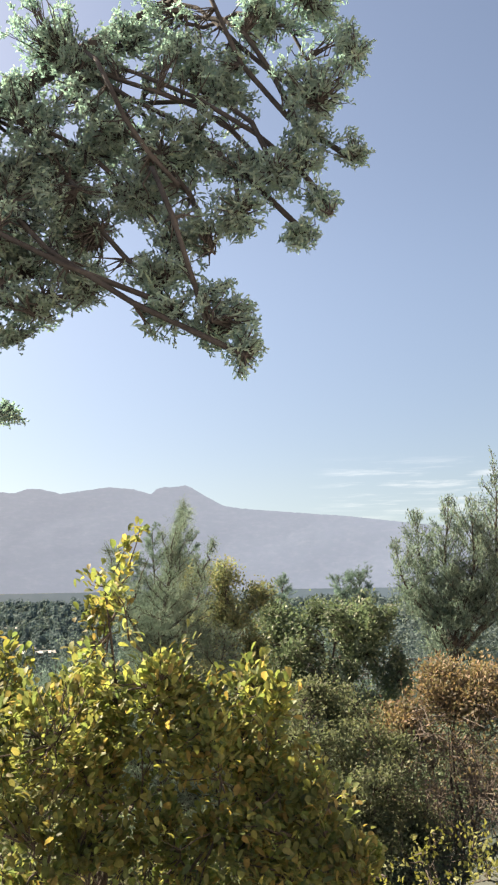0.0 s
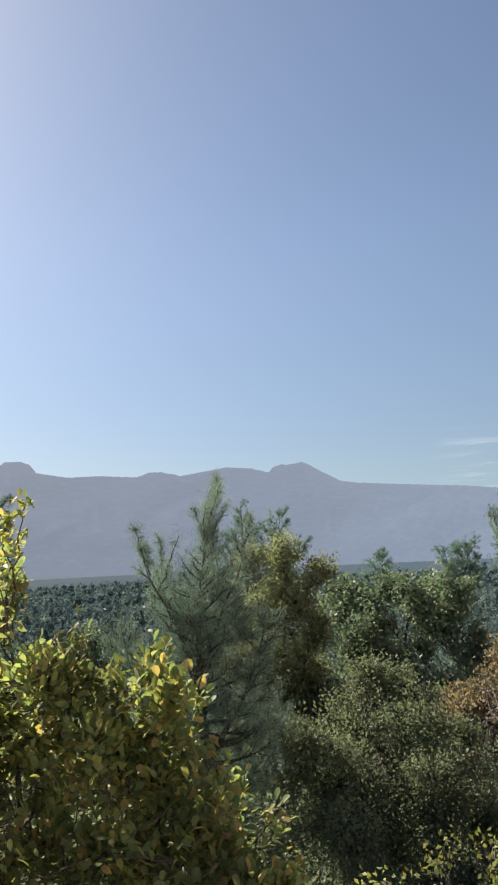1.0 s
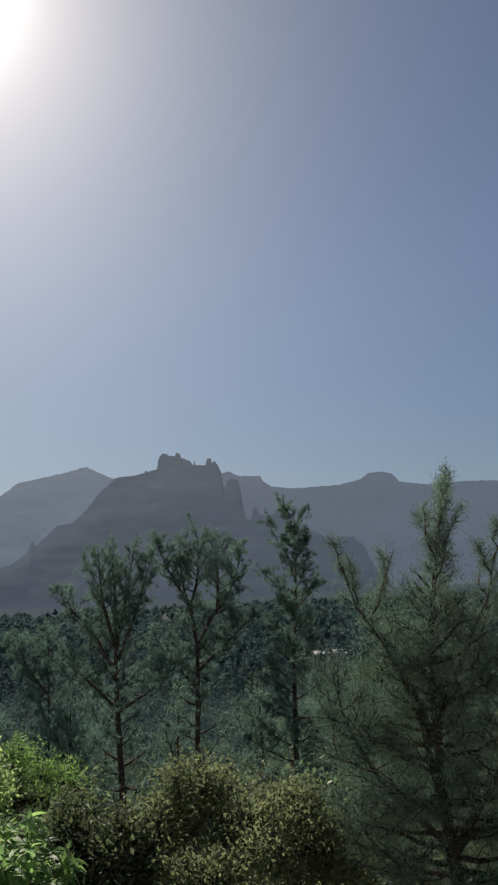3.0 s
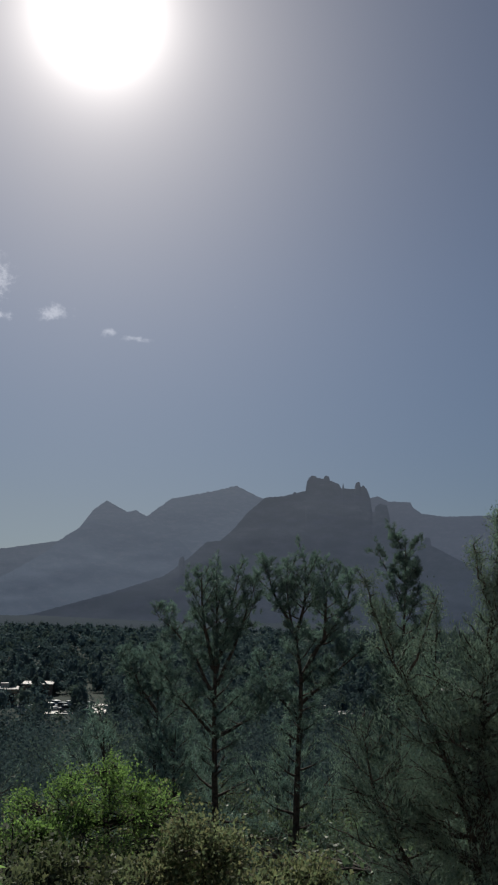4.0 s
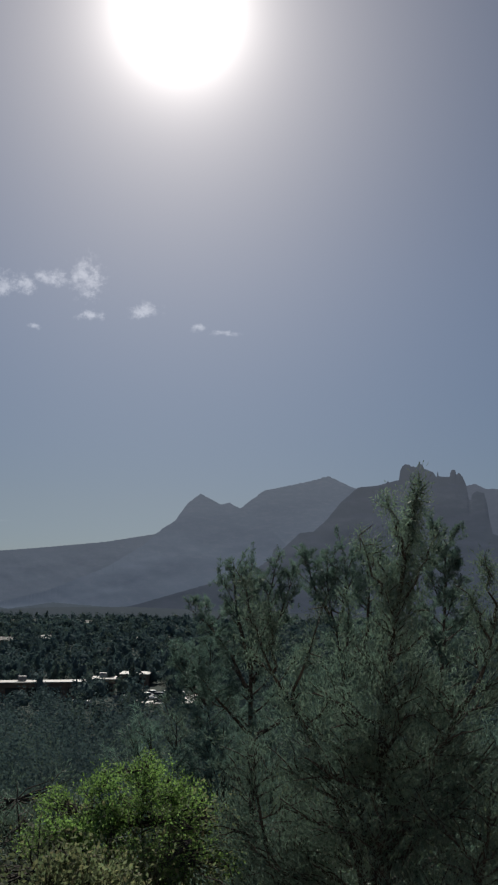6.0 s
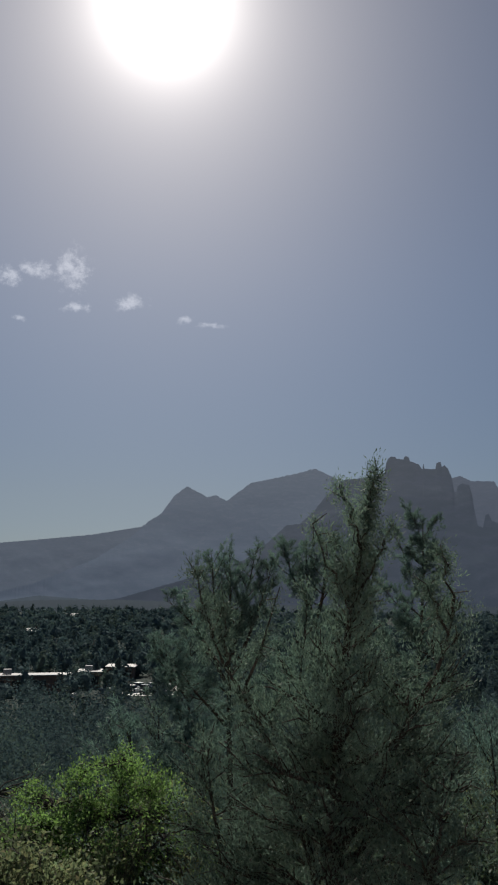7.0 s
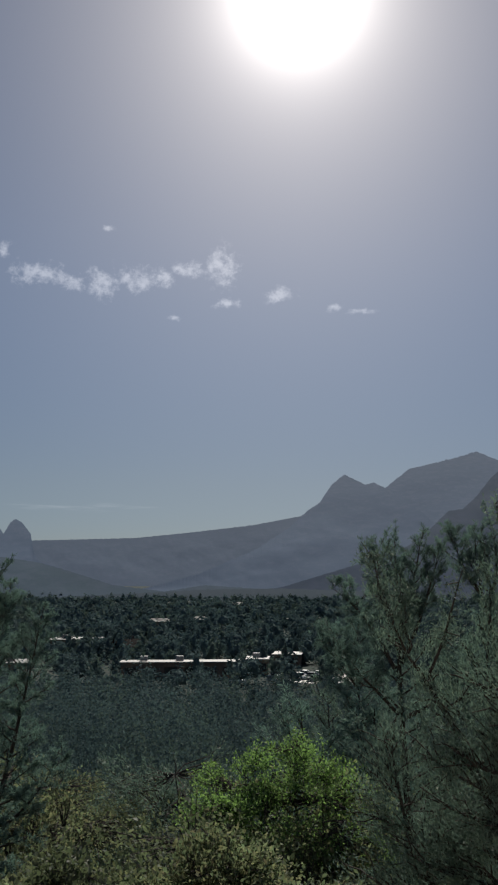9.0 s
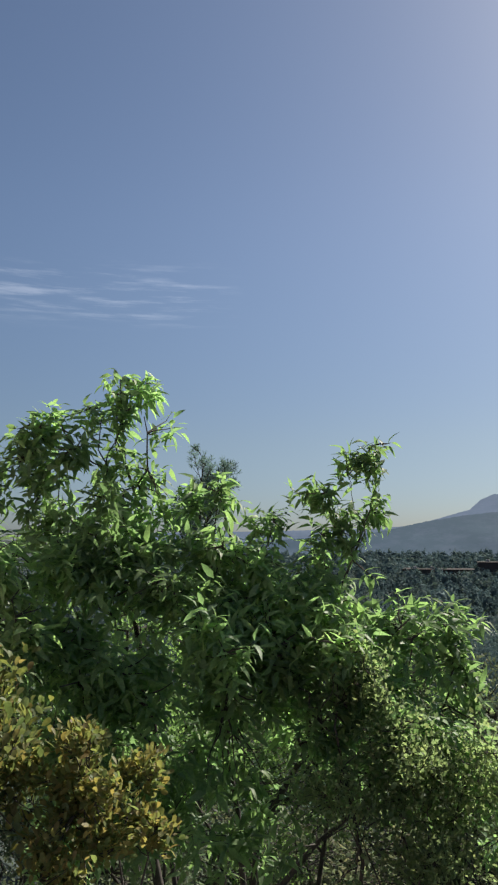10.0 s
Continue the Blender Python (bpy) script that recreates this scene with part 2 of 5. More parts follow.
M_BARK = rough_material("grey_bark", (0.032, 0.029, 0.027), (0.09, 0.08, 0.072), 14.0, 120.0, 0.7, 0.95, depth=0.01)
M_TWIG = rough_material("dead_twig", (0.07, 0.06, 0.055), (0.16, 0.14, 0.125), 20.0, 150.0, 0.4, 0.95, depth=0.004)


def ground_material():
    """Bare earth on the upper bank, low scrub cover down the slope and over the valley."""
    m, n = material("earth_and_scrub")
    place = n.add("ShaderNodeNewGeometry").outputs["Position"]
    grain = n.math("ADD", n.math("MULTIPLY", n.noise(place, 0.9, 5.0), 0.65), n.math("MULTIPLY", n.noise(place, 14.0, 4.0), 0.35))
    # earth kept pale so the added rise behind reflects more sunlight
    earth = n.mix(n.step(grain, 0.3, 0.7), (0.26, 0.215, 0.18, 1), (0.41, 0.35, 0.30, 1))
    scrub = n.mix(n.step(n.noise(place, 0.06, 5.0, 0.65), 0.35, 0.65), (0.036, 0.050, 0.048, 1), (0.052, 0.064, 0.056, 1))
    down = n.vmath("DOT_PRODUCT", place, (-0.72, 0.69, 0), 1)
    edge = n.math("ADD", down, n.math("MULTIPLY", n.noise(place, 0.5, 3.0), 4.0))
    b = n.add("ShaderNodeBump", {"Height": grain, "Strength": 0.6, "Distance": 0.05})
    bsdf = n.add("ShaderNodeBsdfPrincipled", {"Base Color": n.mix(n.step(edge, 2.0, 4.5), earth, scrub), "Roughness": 1.0, "Normal": b.outputs[0], "Specular IOR Level": 0.1})
    n.add("ShaderNodeOutputMaterial", {0: bsdf.outputs[0]})
    return m


M_GROUND = ground_material()

# ---------------------------------------------------------------- mesh helpers
def raw_mesh(name, verts, faces, mat, smooth=False):
    """A mesh from arrays: verts (n, 3), faces (m, 3 or 4)."""
    verts, faces = np.asarray(verts, dtype=np.float32), np.asarray(faces, dtype=np.int32)
    me = bpy.data.meshes.new(name)
    k = faces.shape[1]
    me.vertices.add(len(verts))
    me.vertices.foreach_set("co", verts.ravel())
    me.loops.add(faces.size)
    me.loops.foreach_set("vertex_index", faces.ravel())
    me.polygons.add(len(faces))
    me.polygons.foreach_set("loop_start", np.arange(0, faces.size, k, dtype=np.int32))
    if smooth:
        me.polygons.foreach_set("use_smooth", np.ones(len(faces), dtype=bool))
    me.update(calc_edges=True)
    me.validate()
    me.materials.append(mat)
    return me


def piece(name, me, parent=None, label=""):
    ob = new(name, me)
    if parent:
        ob.parent = parent
    if label:
        ob["label"] = label
    return ob


def part(name, bm, mat, parent=None, label=""):
    me = bpy.data.meshes.new(name)
    bm.to_mesh(me)
    bm.free()
    me.materials.append(mat)
    return piece(name, me, parent, label)


def unit(v):
    return v / np.maximum(np.linalg.norm(v, axis=-1, keepdims=True), 1e-9)


def leaves(rng, pos, way, length, width, bend=0.25):
    """Leaf blades as folded quads: returns verts, faces. pos, way (n, 3); length, width (n,)."""
    n = len(pos)
    way = unit(way)
    side = unit(np.cross(way, rng.normal(size=(n, 3))))
    up = np.cross(side, way)
    L, W = length[:, None], width[:, None]
    mid = pos + way * L * 0.5 + up * W * bend
    v = np.stack([pos, mid + side * W * 0.5, pos + way * L - up * L * bend * 0.3, mid - side * W * 0.5], 1).reshape(-1, 3)
    return v, np.arange(n * 4).reshape(n, 4)


def flakes(rng, pos, face, size):
    """Clumps of far foliage: four-cornered uneven pieces that face the given way."""
    n = len(pos)
    a = unit(np.cross(face, rng.normal(size=(n, 3))))
    b = np.cross(face, a)
    k = rng.uniform(0.3, 0.65, size=(4, n, 1)) * size[:, None]
    v = np.stack([pos + a * k[0], pos + b * k[1], pos - a * k[2], pos - b * k[3]], 1).reshape(-1, 3)
    return v, np.arange(n * 4).reshape(n, 4)


def broad_leaves(rng, pos, way, length, width, droop=0.35, blunt=False):
    """Larger leaves: two rows of quads with a folded midrib and a drooping tip, 7 points, as quads."""
    n = len(pos)
    way = unit(way)
    ref = np.array([0, 0, 1.0]) + rng.normal(size=(n, 3)) * 0.45
    side = unit(np.cross(way, ref))
    up = np.cross(side, way)
    L, W = length[:, None], width[:, None]
    def at(u, s, h):
        return pos + way * L * u + side * W * s + up * (W * h - L * droop * u * u)
    a, b, c = (0.45, 0.86, 0.44) if blunt else (0.35, 0.72, 0.36)
    v = np.stack([pos, at(a, 0.46 if blunt else 0.5, 0.14), at(a, 0, 0), at(a, -0.46 if blunt else -0.5, 0.14), at(b, c, 0.1), at(b, 0, 0), at(b, -c, 0.1), at(1.0, 0, 0)], 1).reshape(-1, 3)
    q = np.array([[0, 1, 2, 2], [0, 2, 3, 3], [1, 4, 5, 2], [2, 5, 6, 3], [4, 7, 5, 5], [5, 7, 6, 6]])
    tri = []
    for a, b, c, d in q:
        tri.append((a, b, c))
        if d != c:
            tri.append((a, c, d))
    tri = np.array(tri)
    return v, (tri[None] + (np.arange(n) * 8)[:, None, None]).reshape(-1, 3)


def tubes(paths, sides=5):
    """Tapered limbs: paths is a list of (points (k, 3), radii (k,))."""
    V, F, base = [], [], 0
    ang = np.linspace(0, 2 * np.pi, sides, endpoint=False)
    for pts, rad in paths:
        pts, rad = np.asarray(pts, float), np.asarray(rad, float)
        k = len(pts)
        tan = unit(np.gradient(pts, axis=0))
        ref = np.array([1.0, 0, 0]) if abs(tan[0][0]) < 0.8 else np.array([0, 1.0, 0])
        a = unit(np.cross(tan, ref))
        b = np.cross(tan, a)
        ring = pts[:, None] + (a[:, None] * np.cos(ang)[None, :, None] + b[:, None] * np.sin(ang)[None, :, None]) * rad[:, None, None]
        V.append(ring.reshape(-1, 3))
        i = np.arange(k - 1)[:, None] * sides + np.arange(sides)[None]
        j = np.arange(k - 1)[:, None] * sides + (np.arange(sides)[None] + 1) % sides
        F.append(np.stack([i, j, j + sides, i + sides], -1).reshape(-1, 4) + base)
        base += k * sides
    return np.concatenate(V), np.concatenate(F)


def curve_to(rng, a, b, k=5, sag=0.0, wob=0.06, rise=0.0):
    """A bent way from a to b with k points."""
    a, b = np.asarray(a, float), np.asarray(b, float)
    u = np.linspace(0, 1, k)[:, None]
    d = np.linalg.norm(b - a)
    p = a + (b - a) * u
    p[:, 2] += (np.sin(u[:, 0] * np.pi) * (rise - sag)) * d
    p[1:-1] += rng.normal(size=(k - 2, 3)) * wob * d * 0.5
    return p


def bent(rng, a, b, k=10, by=0.12):
    """A smoothly bowed way from a to b."""
    a, b = np.asarray(a, float), np.asarray(b, float)
    u = np.linspace(0, 1, k)[:, None]
    d = np.linalg.norm(b - a)
    return a + (b - a) * u + (np.sin(u * np.pi) * rng.normal(size=3) + np.sin(u * 2 * np.pi) * rng.normal(size=3) * 0.5) * by * d


def sprays(rng, tip, way, scale):
    """Scale-leaved juniper sprays: many short fingers set along forked shoots."""
    P, W, L = [], [], []
    n = len(tip)
    side = unit(np.cross(way, rng.normal(size=(n, 3))))
    other = np.cross(way, side)
    axis = rng.uniform(0.018, 0.036, size=(n, 1)) * scale
    for k in range(7):
        u = (k + rng.random((n, 1)) * 0.6) / 7
        root = tip + way * axis * (u - 0.8)
        turn = rng.uniform(0, 2 * np.pi, size=(n, 1))
        shoot = unit(way * 0.75 + (side * np.cos(turn) + other * np.sin(turn)) * 0.75)
        reach = (0.006 + 0.008 * (1 - u)) * rng.uniform(0.7, 1.2, size=(n, 1)) * scale
        P.append(root)
        W.append(shoot)
        L.append(reach)
        for v in (0.35, 0.7):
            P.append(root + shoot * reach * v)
            W.append(unit(shoot * 0.8 + rng.normal(size=(n, 3)) * 0.55))
            L.append(reach * rng.uniform(0.45, 0.7, size=(n, 1)))
    P.append(tip - way * axis * 0.8)
    W.append(way)
    L.append(axis)
    return np.concatenate(P), np.concatenate(W), np.concatenate(L)[:, 0]


# leaf habits: blades at a tip, spread of the tuft, length, width, how far the way leans along the twig, droop
HABIT = {
    "spray": dict(n=26, spread=0.004, length=(0.007, 0.014), width=0.0034, along=1.0, up=0.2, run=0.07),
    "upright": dict(n=10, spread=0.07, length=(0.05, 0.075), width=0.56, along=0.55, up=0.75),
    "juniper": dict(n=30, spread=0.07, run=0.2, length=(0.025, 0.06), width=0.009, along=0.9, up=0.5),
    "pine": dict(n=30, spread=0.05, run=0.14, length=(0.06, 0.11), width=0.010, along=0.55, up=0.25),
    "small": dict(n=16, spread=0.12, length=(0.025, 0.05), width=0.55, along=0.5, up=0.3),
    "broad": dict(n=14, spread=0.12, length=(0.045, 0.075), width=0.62, along=0.4, up=0.3),
    "shoot": dict(n=9, spread=0.01, length=(0.085, 0.135), width=0.38, along=0.5, up=0.5),
}


def grow(name, label, category, base, lobes, tips, habit, mat, seed, trunk_r=0.06, limbs=9, top=None, bark=None, dens=1.0,
         inner=0.45, extra=(), group="", stems=1, scale=1.0, loose=0, fill=1.0, spine_by=None, twig_r=0.004, stray=0.10, clump=0.85, wob=0.1, split=1, flat=None):
    """A tree or shrub: trunk, limbs and a crown of many small leaves gathered in lobes (x, y, z, radius across, radius up).
    extra: bare or thinly leaved leaders that stick out: (x, y, z). loose: how many of the leaves are objects of their own."""
    rng = np.random.default_rng(seed)
    bark = bark or M_BARK
    h = {"run": 0.28, **HABIT[habit]}
    lobes = np.array(lobes, float)
    base = np.array(base, float)
    main = len(lobes)
    if split > 1:                       # smaller, uneven lobes round each large one
        small = np.repeat(lobes, split - 1, 0)
        off = unit(rng.normal(size=(len(small), 3))) * rng.uniform(0.6, 0.95, size=(len(small), 1))
        small[:, :3] += off * small[:, [3, 3, 4]]
        small[:, 3:] *= rng.uniform(0.28, 0.5, size=(len(small), 1))
        lobes[:, 3:] *= 0.86
        lobes = np.concatenate([lobes, small])
        limbs = max(limbs, len(lobes))
    root = new(name)
    root.location = base
    tagged(root, label, category, group)
    # tips of the twigs, by lobes
    vol = lobes[:, 3] ** 2 * lobes[:, 4]
    share = vol ** 0.55 / (vol ** 0.55).sum()
    which = rng.choice(len(lobes), size=tips, p=share)
    lo = lobes[which]
    size = np.stack([lo[:, 3], lo[:, 3], lo[:, 4]], 1)
    # each lobe is made of clumps with gaps between them
    per = 13
    cd = unit(rng.normal(size=(len(lobes), per, 3)))
    cd[..., 2] = np.where((cd[..., 2] < -0.3) & (rng.random((len(lobes), per)) < 0.4), -cd[..., 2], cd[..., 2])
    cr = inner + (1.05 - inner) * rng.random((len(lobes), per)) ** 0.6 + stray * rng.normal(size=(len(lobes), per))
    mid = (cd * cr[..., None])[which, rng.integers(per, size=tips)]
    loose_way = unit(rng.normal(size=(tips, 3)))
    d = np.where(rng.random((tips, 1)) < clump, mid + loose_way * (0.30 * rng.random((tips, 1)) ** 0.5), loose_way * (inner + (1 - inner) * rng.random((tips, 1)) ** 0.6))
    reach = d * size
    if flat:                            # a crown that is thin one way
        f = np.array(bearing(flat[0]))
        reach = reach - np.outer(reach @ f, f) * (1 - flat[1])
    tip = lo[:, :3] + reach
    # trunk and limbs
    crown = lobes[np.argmax(lobes[:, 2])]
    peak = np.array(top if top is not None else (crown[0], crown[1], crown[2] + crown[4] * 0.6), float)
    wood = []
    nodes, noder = [], []
    for s in range(stems):
        off = np.array([rng.normal() * 0.12, rng.normal() * 0.12, 0]) * (stems > 1)
        goal = peak if s == 0 else lobes[rng.integers(len(lobes)), :3]
        spine = curve_to(rng, base + off - np.array([0, 0, 0.15]), goal, 9, wob=0.035, rise=0.02)
        if spine_by:
            way_pts = np.array([tuple(base)] + list(spine_by), float)
            u = np.linspace(0, len(way_pts) - 1, 9)
            spine = np.stack([np.interp(u, np.arange(len(way_pts)), way_pts[:, k]) for k in range(3)], 1)
        rad = trunk_r * np.linspace(1.15, 0.12, 9) * (1 if s == 0 else 0.7)
        wood.append((spine, rad))
        nodes.append(spine[2:])
        noder.append(rad[2:])
    spine_pts, spine_r = np.concatenate(nodes), np.concatenate(noder)
    branch = []
    for i in range(limbs):
        k = i % len(lobes)
        goal = lobes[k, :3] + rng.normal(size=3) * lobes[k, 3] * (0.35 if k < main else 0.15)
        if k >= main:                   # fine limbs grow from the larger ones
            at_pts, at_r = np.concatenate(nodes), np.concatenate(noder)
        else:
            at_pts, at_r = spine_pts, spine_r
        low = at_pts[:, 2] < goal[2] - 0.1 * abs(goal[2] - base[2])
        cost = np.linalg.norm(at_pts - goal, axis=1) + np.where(low, 0, 0.0 if spine_by else (3.0 if k < main else 0.3))
        j = int(np.argmin(cost))
        q = bent(rng, at_pts[j], goal, 7, 0.09) if habit == "spray" else curve_to(rng, at_pts[j], goal, 7, wob=0.08, sag=0.04)
        rr = np.linspace(min(at_r[j] * 0.75, trunk_r * (0.10 if habit == "spray" else 0.5)), min(0.004 * scale, at_r[j] * 0.5), 7)
        branch.append((q, rr))
        nodes.append(q[2:])
        noder.append(rr[2:])
    joints = np.concatenate(nodes)
    twigs = []
    for e in extra:
        j = int(np.argmin(np.linalg.norm((joints - np.array(e)) * (2.2, 2.2, 1), axis=1) + np.where(joints[:, 2] < e[2] - 0.25, 0, 5)))
        q = curve_to(rng, joints[j], e, 7, wob=0.05)
        twigs.append((q, np.linspace(0.009, 0.0025, 7) * scale))
    first = np.empty((tips, 3))
    for i in range(tips):
        j = int(np.argmin(((joints - tip[i]) ** 2).sum(1)))
        first[i] = joints[j]
        if i % 2 == 0 or tips < 500 or habit == "spray":
            twigs.append((curve_to(rng, joints[j], tip[i], 4, wob=wob, sag=0.03), np.linspace(twig_r * 2, twig_r * 0.5, 4) * scale))
    for w in wood:
        v, f = tubes([w], 8)
        kind = "trunk" if stems == 1 else "stem"
        piece(kind, raw_mesh(kind, v - base, f, bark, True), root)
    for b in branch:
        v, f = tubes([b], 6)
        piece("branch", raw_mesh("branch", v - base, f, bark, True), root)
    v, f = tubes(twigs, 4)
    tagged(piece("twig_tangle", raw_mesh("twig_tangle", v - base, f, bark, True), root), kind="stuff")
    # leaves, at the tips and back along the twigs
    n = max(1, int(h["n"] * dens))
    src = np.repeat(np.arange(tips), n)
    back = rng.random(len(src)) ** 1.5 * 0.45 * fill
    out = unit(tip - first)
    pos = tip[src] + (first[src] - tip[src]) * np.minimum(back, h["run"] * rng.random(len(src)) / np.maximum(np.linalg.norm(first[src] - tip[src], axis=1), 0.05))[:, None]
    pos = pos + rng.normal(size=pos.shape) * h["spread"] * scale * 0.5
    way = out[src] * h["along"] + rng.normal(size=pos.shape) * 0.6 + np.array([0, 0, h["up"]])
    if habit == "spray":                # forked sprays: an axis, side shoots, and fingers on those
        pos, way, length = sprays(rng, tip, unit(out * 0.5 + unit(tip - base - (0, 0, 1.3)) * 0.5 + (0, 0, -0.25) + rng.normal(size=out.shape) * 0.35), scale)
    if habit == "shoot":                # long leaves set round the end of each shoot, arching over
        axis = unit(out * 0.55 + np.array([0, 0, 0.55]) + rng.normal(size=out.shape) * 0.35)
        s1 = unit(np.cross(axis, rng.normal(size=out.shape)))
        s2 = np.cross(axis, s1)
        order = np.tile(np.arange(n), tips)
        turn = (order * 2.4 + np.repeat(rng.uniform(0, 6.28, tips), n) + rng.normal(size=len(order)) * 0.3)[:, None]
        pos = tip[src] - axis[src] * (order[:, None] / n) * 0.2 * scale
        way = (s1[src] * np.cos(turn) + s2[src] * np.sin(turn)) * 0.9 + axis[src] * (0.6 - 0.5 * order[:, None] / n) + rng.normal(size=pos.shape) * 0.12
    for e in extra:
        k = 60
        j = int(np.argmin(np.linalg.norm((joints - np.array(e)) * (2.2, 2.2, 1), axis=1) + np.where(joints[:, 2] < e[2] - 0.25, 0, 5)))
        u = rng.random((k, 1)) ** 1.6
        pos = np.concatenate([pos, np.array(e) + (joints[j] - np.array(e)) * u * 0.9 + rng.normal(size=(k, 3)) * 0.02])
        way = np.concatenate([way, rng.normal(size=(k, 3)) * 0.7 + unit(np.array(e) - joints[j])])
    m = len(pos)
    length = np.concatenate([length, rng.uniform(*h["length"], size=m - len(length))]) if habit == "spray" else rng.uniform(*h["length"], size=m) * scale
    width = np.full(m, h["width"] * scale) if habit in ("juniper", "pine", "spray") else length * h["width"] * rng.uniform(0.8, 1.15, size=m)
    if loose:
        order = rng.permutation(m)
        own, rest = order[:loose], order[loose:]
        shapes = []
        for s in range(6):
            lv, lf = broad_leaves(np.random.default_rng(seed + s), np.zeros((1, 3)), np.array([[0, 1.0, 0]]), np.ones(1), np.full(1, h["width"]), 0.1 + 0.07 * s, habit == "upright")
            shapes.append(raw_mesh("leaf", lv, lf, mat, True))
        for i in own:
            ob = piece("leaf", shapes[i % 6], root)
            ob.matrix_basis = Matrix.LocRotScale(Vector(pos[i] - base), Vector(unit(way[i])).to_track_quat("Y", "Z"), (length[i],) * 3)
        pos, way, length, width = pos[rest], way[rest], length[rest], width[rest]
    if habit in ("broad", "upright", "shoot"):
        v, f = broad_leaves(rng, pos, way, length, width, 0.75 if habit == "shoot" else 0.15, habit == "upright")
    else:
        v, f = leaves(rng, pos, way, length, width)
    piece("crown", raw_mesh("crown", v - base, f, mat), root)
    if loose:
        root.children[-1]["kind"] = "stuff"
    return root


def conifer(name, label, base, stems, habit, mat, seed, bark=None, scale=1.0, dens=1.0, group="", sub=7, bare=(), wob=0.05, tuft=3, fine=1.0):
    """A conifer of one or more stems. Each stem: (way points from low to high, radius at the foot, [(share of the way, crown radius), ...], limbs,
    rise of the low limbs, rise of the high limbs in degrees). Limbs fork into branchlets that carry needles or scaly sprays. bare: thin leaders (x, y, z)."""
    rng = np.random.default_rng(seed)
    bark = bark or M_BARK
    base = np.array(base, float)
    root = new(name)
    root.location = base
    tagged(root, label, "tree", group)
    trunks, limbs, twigs, tips, outs, nodes = [], [], [], [], [], []
    turn = rng.uniform(0, 6.28)
    for way, foot, crown, count, low, high in stems:
        way = np.array(way, float)
        gone = np.concatenate([[0], np.cumsum(np.linalg.norm(np.diff(way, axis=0), axis=1))])
        total = gone[-1]
        u = np.linspace(0, 1, 14)
        spine = np.stack([np.interp(u * total, gone, way[:, k]) for k in range(3)], 1)
        spine[1:-1] += rng.normal(size=(12, 3)) * foot * 0.25
        spine[1:-1] = (spine[:-2] + 2 * spine[1:-1] + spine[2:]) / 4
        rad = foot * np.linspace(1.0, 0.07, 14)
        trunks.append((spine, rad))
        nodes.append(spine)
        cu, cr = [c[0] for c in crown], [c[1] for c in crown]
        tips.append(spine[-1:])
        outs.append(unit(spine[-1:] - spine[-3:-2]))
        for i in range(count):
            v = cu[0] + (1 - cu[0]) * (i + rng.random()) / count * 0.985
            p0 = np.array([np.interp(v, u, spine[:, k]) for k in range(3)])
            reach = np.interp(v, cu, cr) * rng.uniform(0.55, 1.12)
            turn += 2.4 + rng.normal() * 0.35
            flat = np.array([math.cos(turn), math.sin(turn), 0.0])
            rise = math.tan(radians(low + (high - low) * (v - cu[0]) / max(0.01, 1 - cu[0]) + rng.normal() * 9))
            s = np.linspace(0, 1, 7)[:, None]
            q = p0 + flat * reach * s + np.array([0, 0, 1.0]) * reach * (rise * s + 0.22 * s * s)
            q[1:] += np.cumsum(rng.normal(size=(6, 3)), 0) * wob * reach * 0.35
            thick = min(np.interp(v, u, rad) * 0.55, 0.011 * scale + 0.03 * reach)
            limbs.append((q, np.linspace(thick, 0.0028 * scale, 7)))
            ahead = unit(q[-1] - q[0])
            side = unit(np.cross(ahead, (0, 0, 1.0)))
            m = max(3, int(sub * min(1.3, reach / (0.35 * scale) + 0.35)))
            for k in range(m):
                w = 0.22 + 0.78 * (k + rng.random()) / m
                j = min(5, int(w * 6))
                a = q[j] + (q[j + 1] - q[j]) * (w * 6 - j)
                swing = (1 if k % 2 else -1) * rng.uniform(0.35, 1.0) * (1.15 - w)
                d = unit(ahead * 0.8 + side * swing + np.array([0, 0, rng.uniform(-0.25, 0.6)]) + rng.normal(size=3) * 0.22)
                long = (min(0.12 * scale, 0.6 * reach + 0.02) + 0.30 * reach * (1.1 - 0.6 * w)) * rng.uniform(0.6, 1.15)
                b = a + d * long
                twigs.append((curve_to(rng, a, b, 4, wob=0.09, sag=-0.04), np.linspace(0.0045, 0.0018, 4) * scale))
                some = tuft if reach > 0.15 * scale else max(1, tuft // 2)
                at = rng.uniform(0.35, 1.0, size=(some, 1))
                at[0] = 1.0
                tips.append(a + d * long * at + rng.normal(size=(some, 3)) * 0.055 * scale * (at < 1))
                outs.append(unit(d + rng.normal(size=(some, 3)) * 0.4 + np.array([0, 0, 0.25])))
            tips.append(q[-1:])
            outs.append(ahead[None])
    joints = np.concatenate(nodes)
    for e in bare:
        e = np.array(e, float)
        j = int(np.argmin(np.linalg.norm((joints - e) * (2.0, 2.0, 1.0), axis=1) + np.where(joints[:, 2] < e[2] - 0.2, 0, 5)))
        q = curve_to(rng, joints[j], e, 8, wob=0.05)
        twigs.append((q, np.linspace(0.010, 0.0025, 8) * scale))
        w = rng.random((26, 1)) ** 1.3
        side = unit(rng.normal(size=(26, 3)) + unit(e - joints[j]) * 0.8)
        at = e + (joints[j] - e) * w * 0.75
        tips.append(at + side * 0.07 * scale)
        outs.append(side)
        for k in range(0, 26, 3):
            end = at[k] + side[k] * rng.uniform(0.03, 0.09) * scale
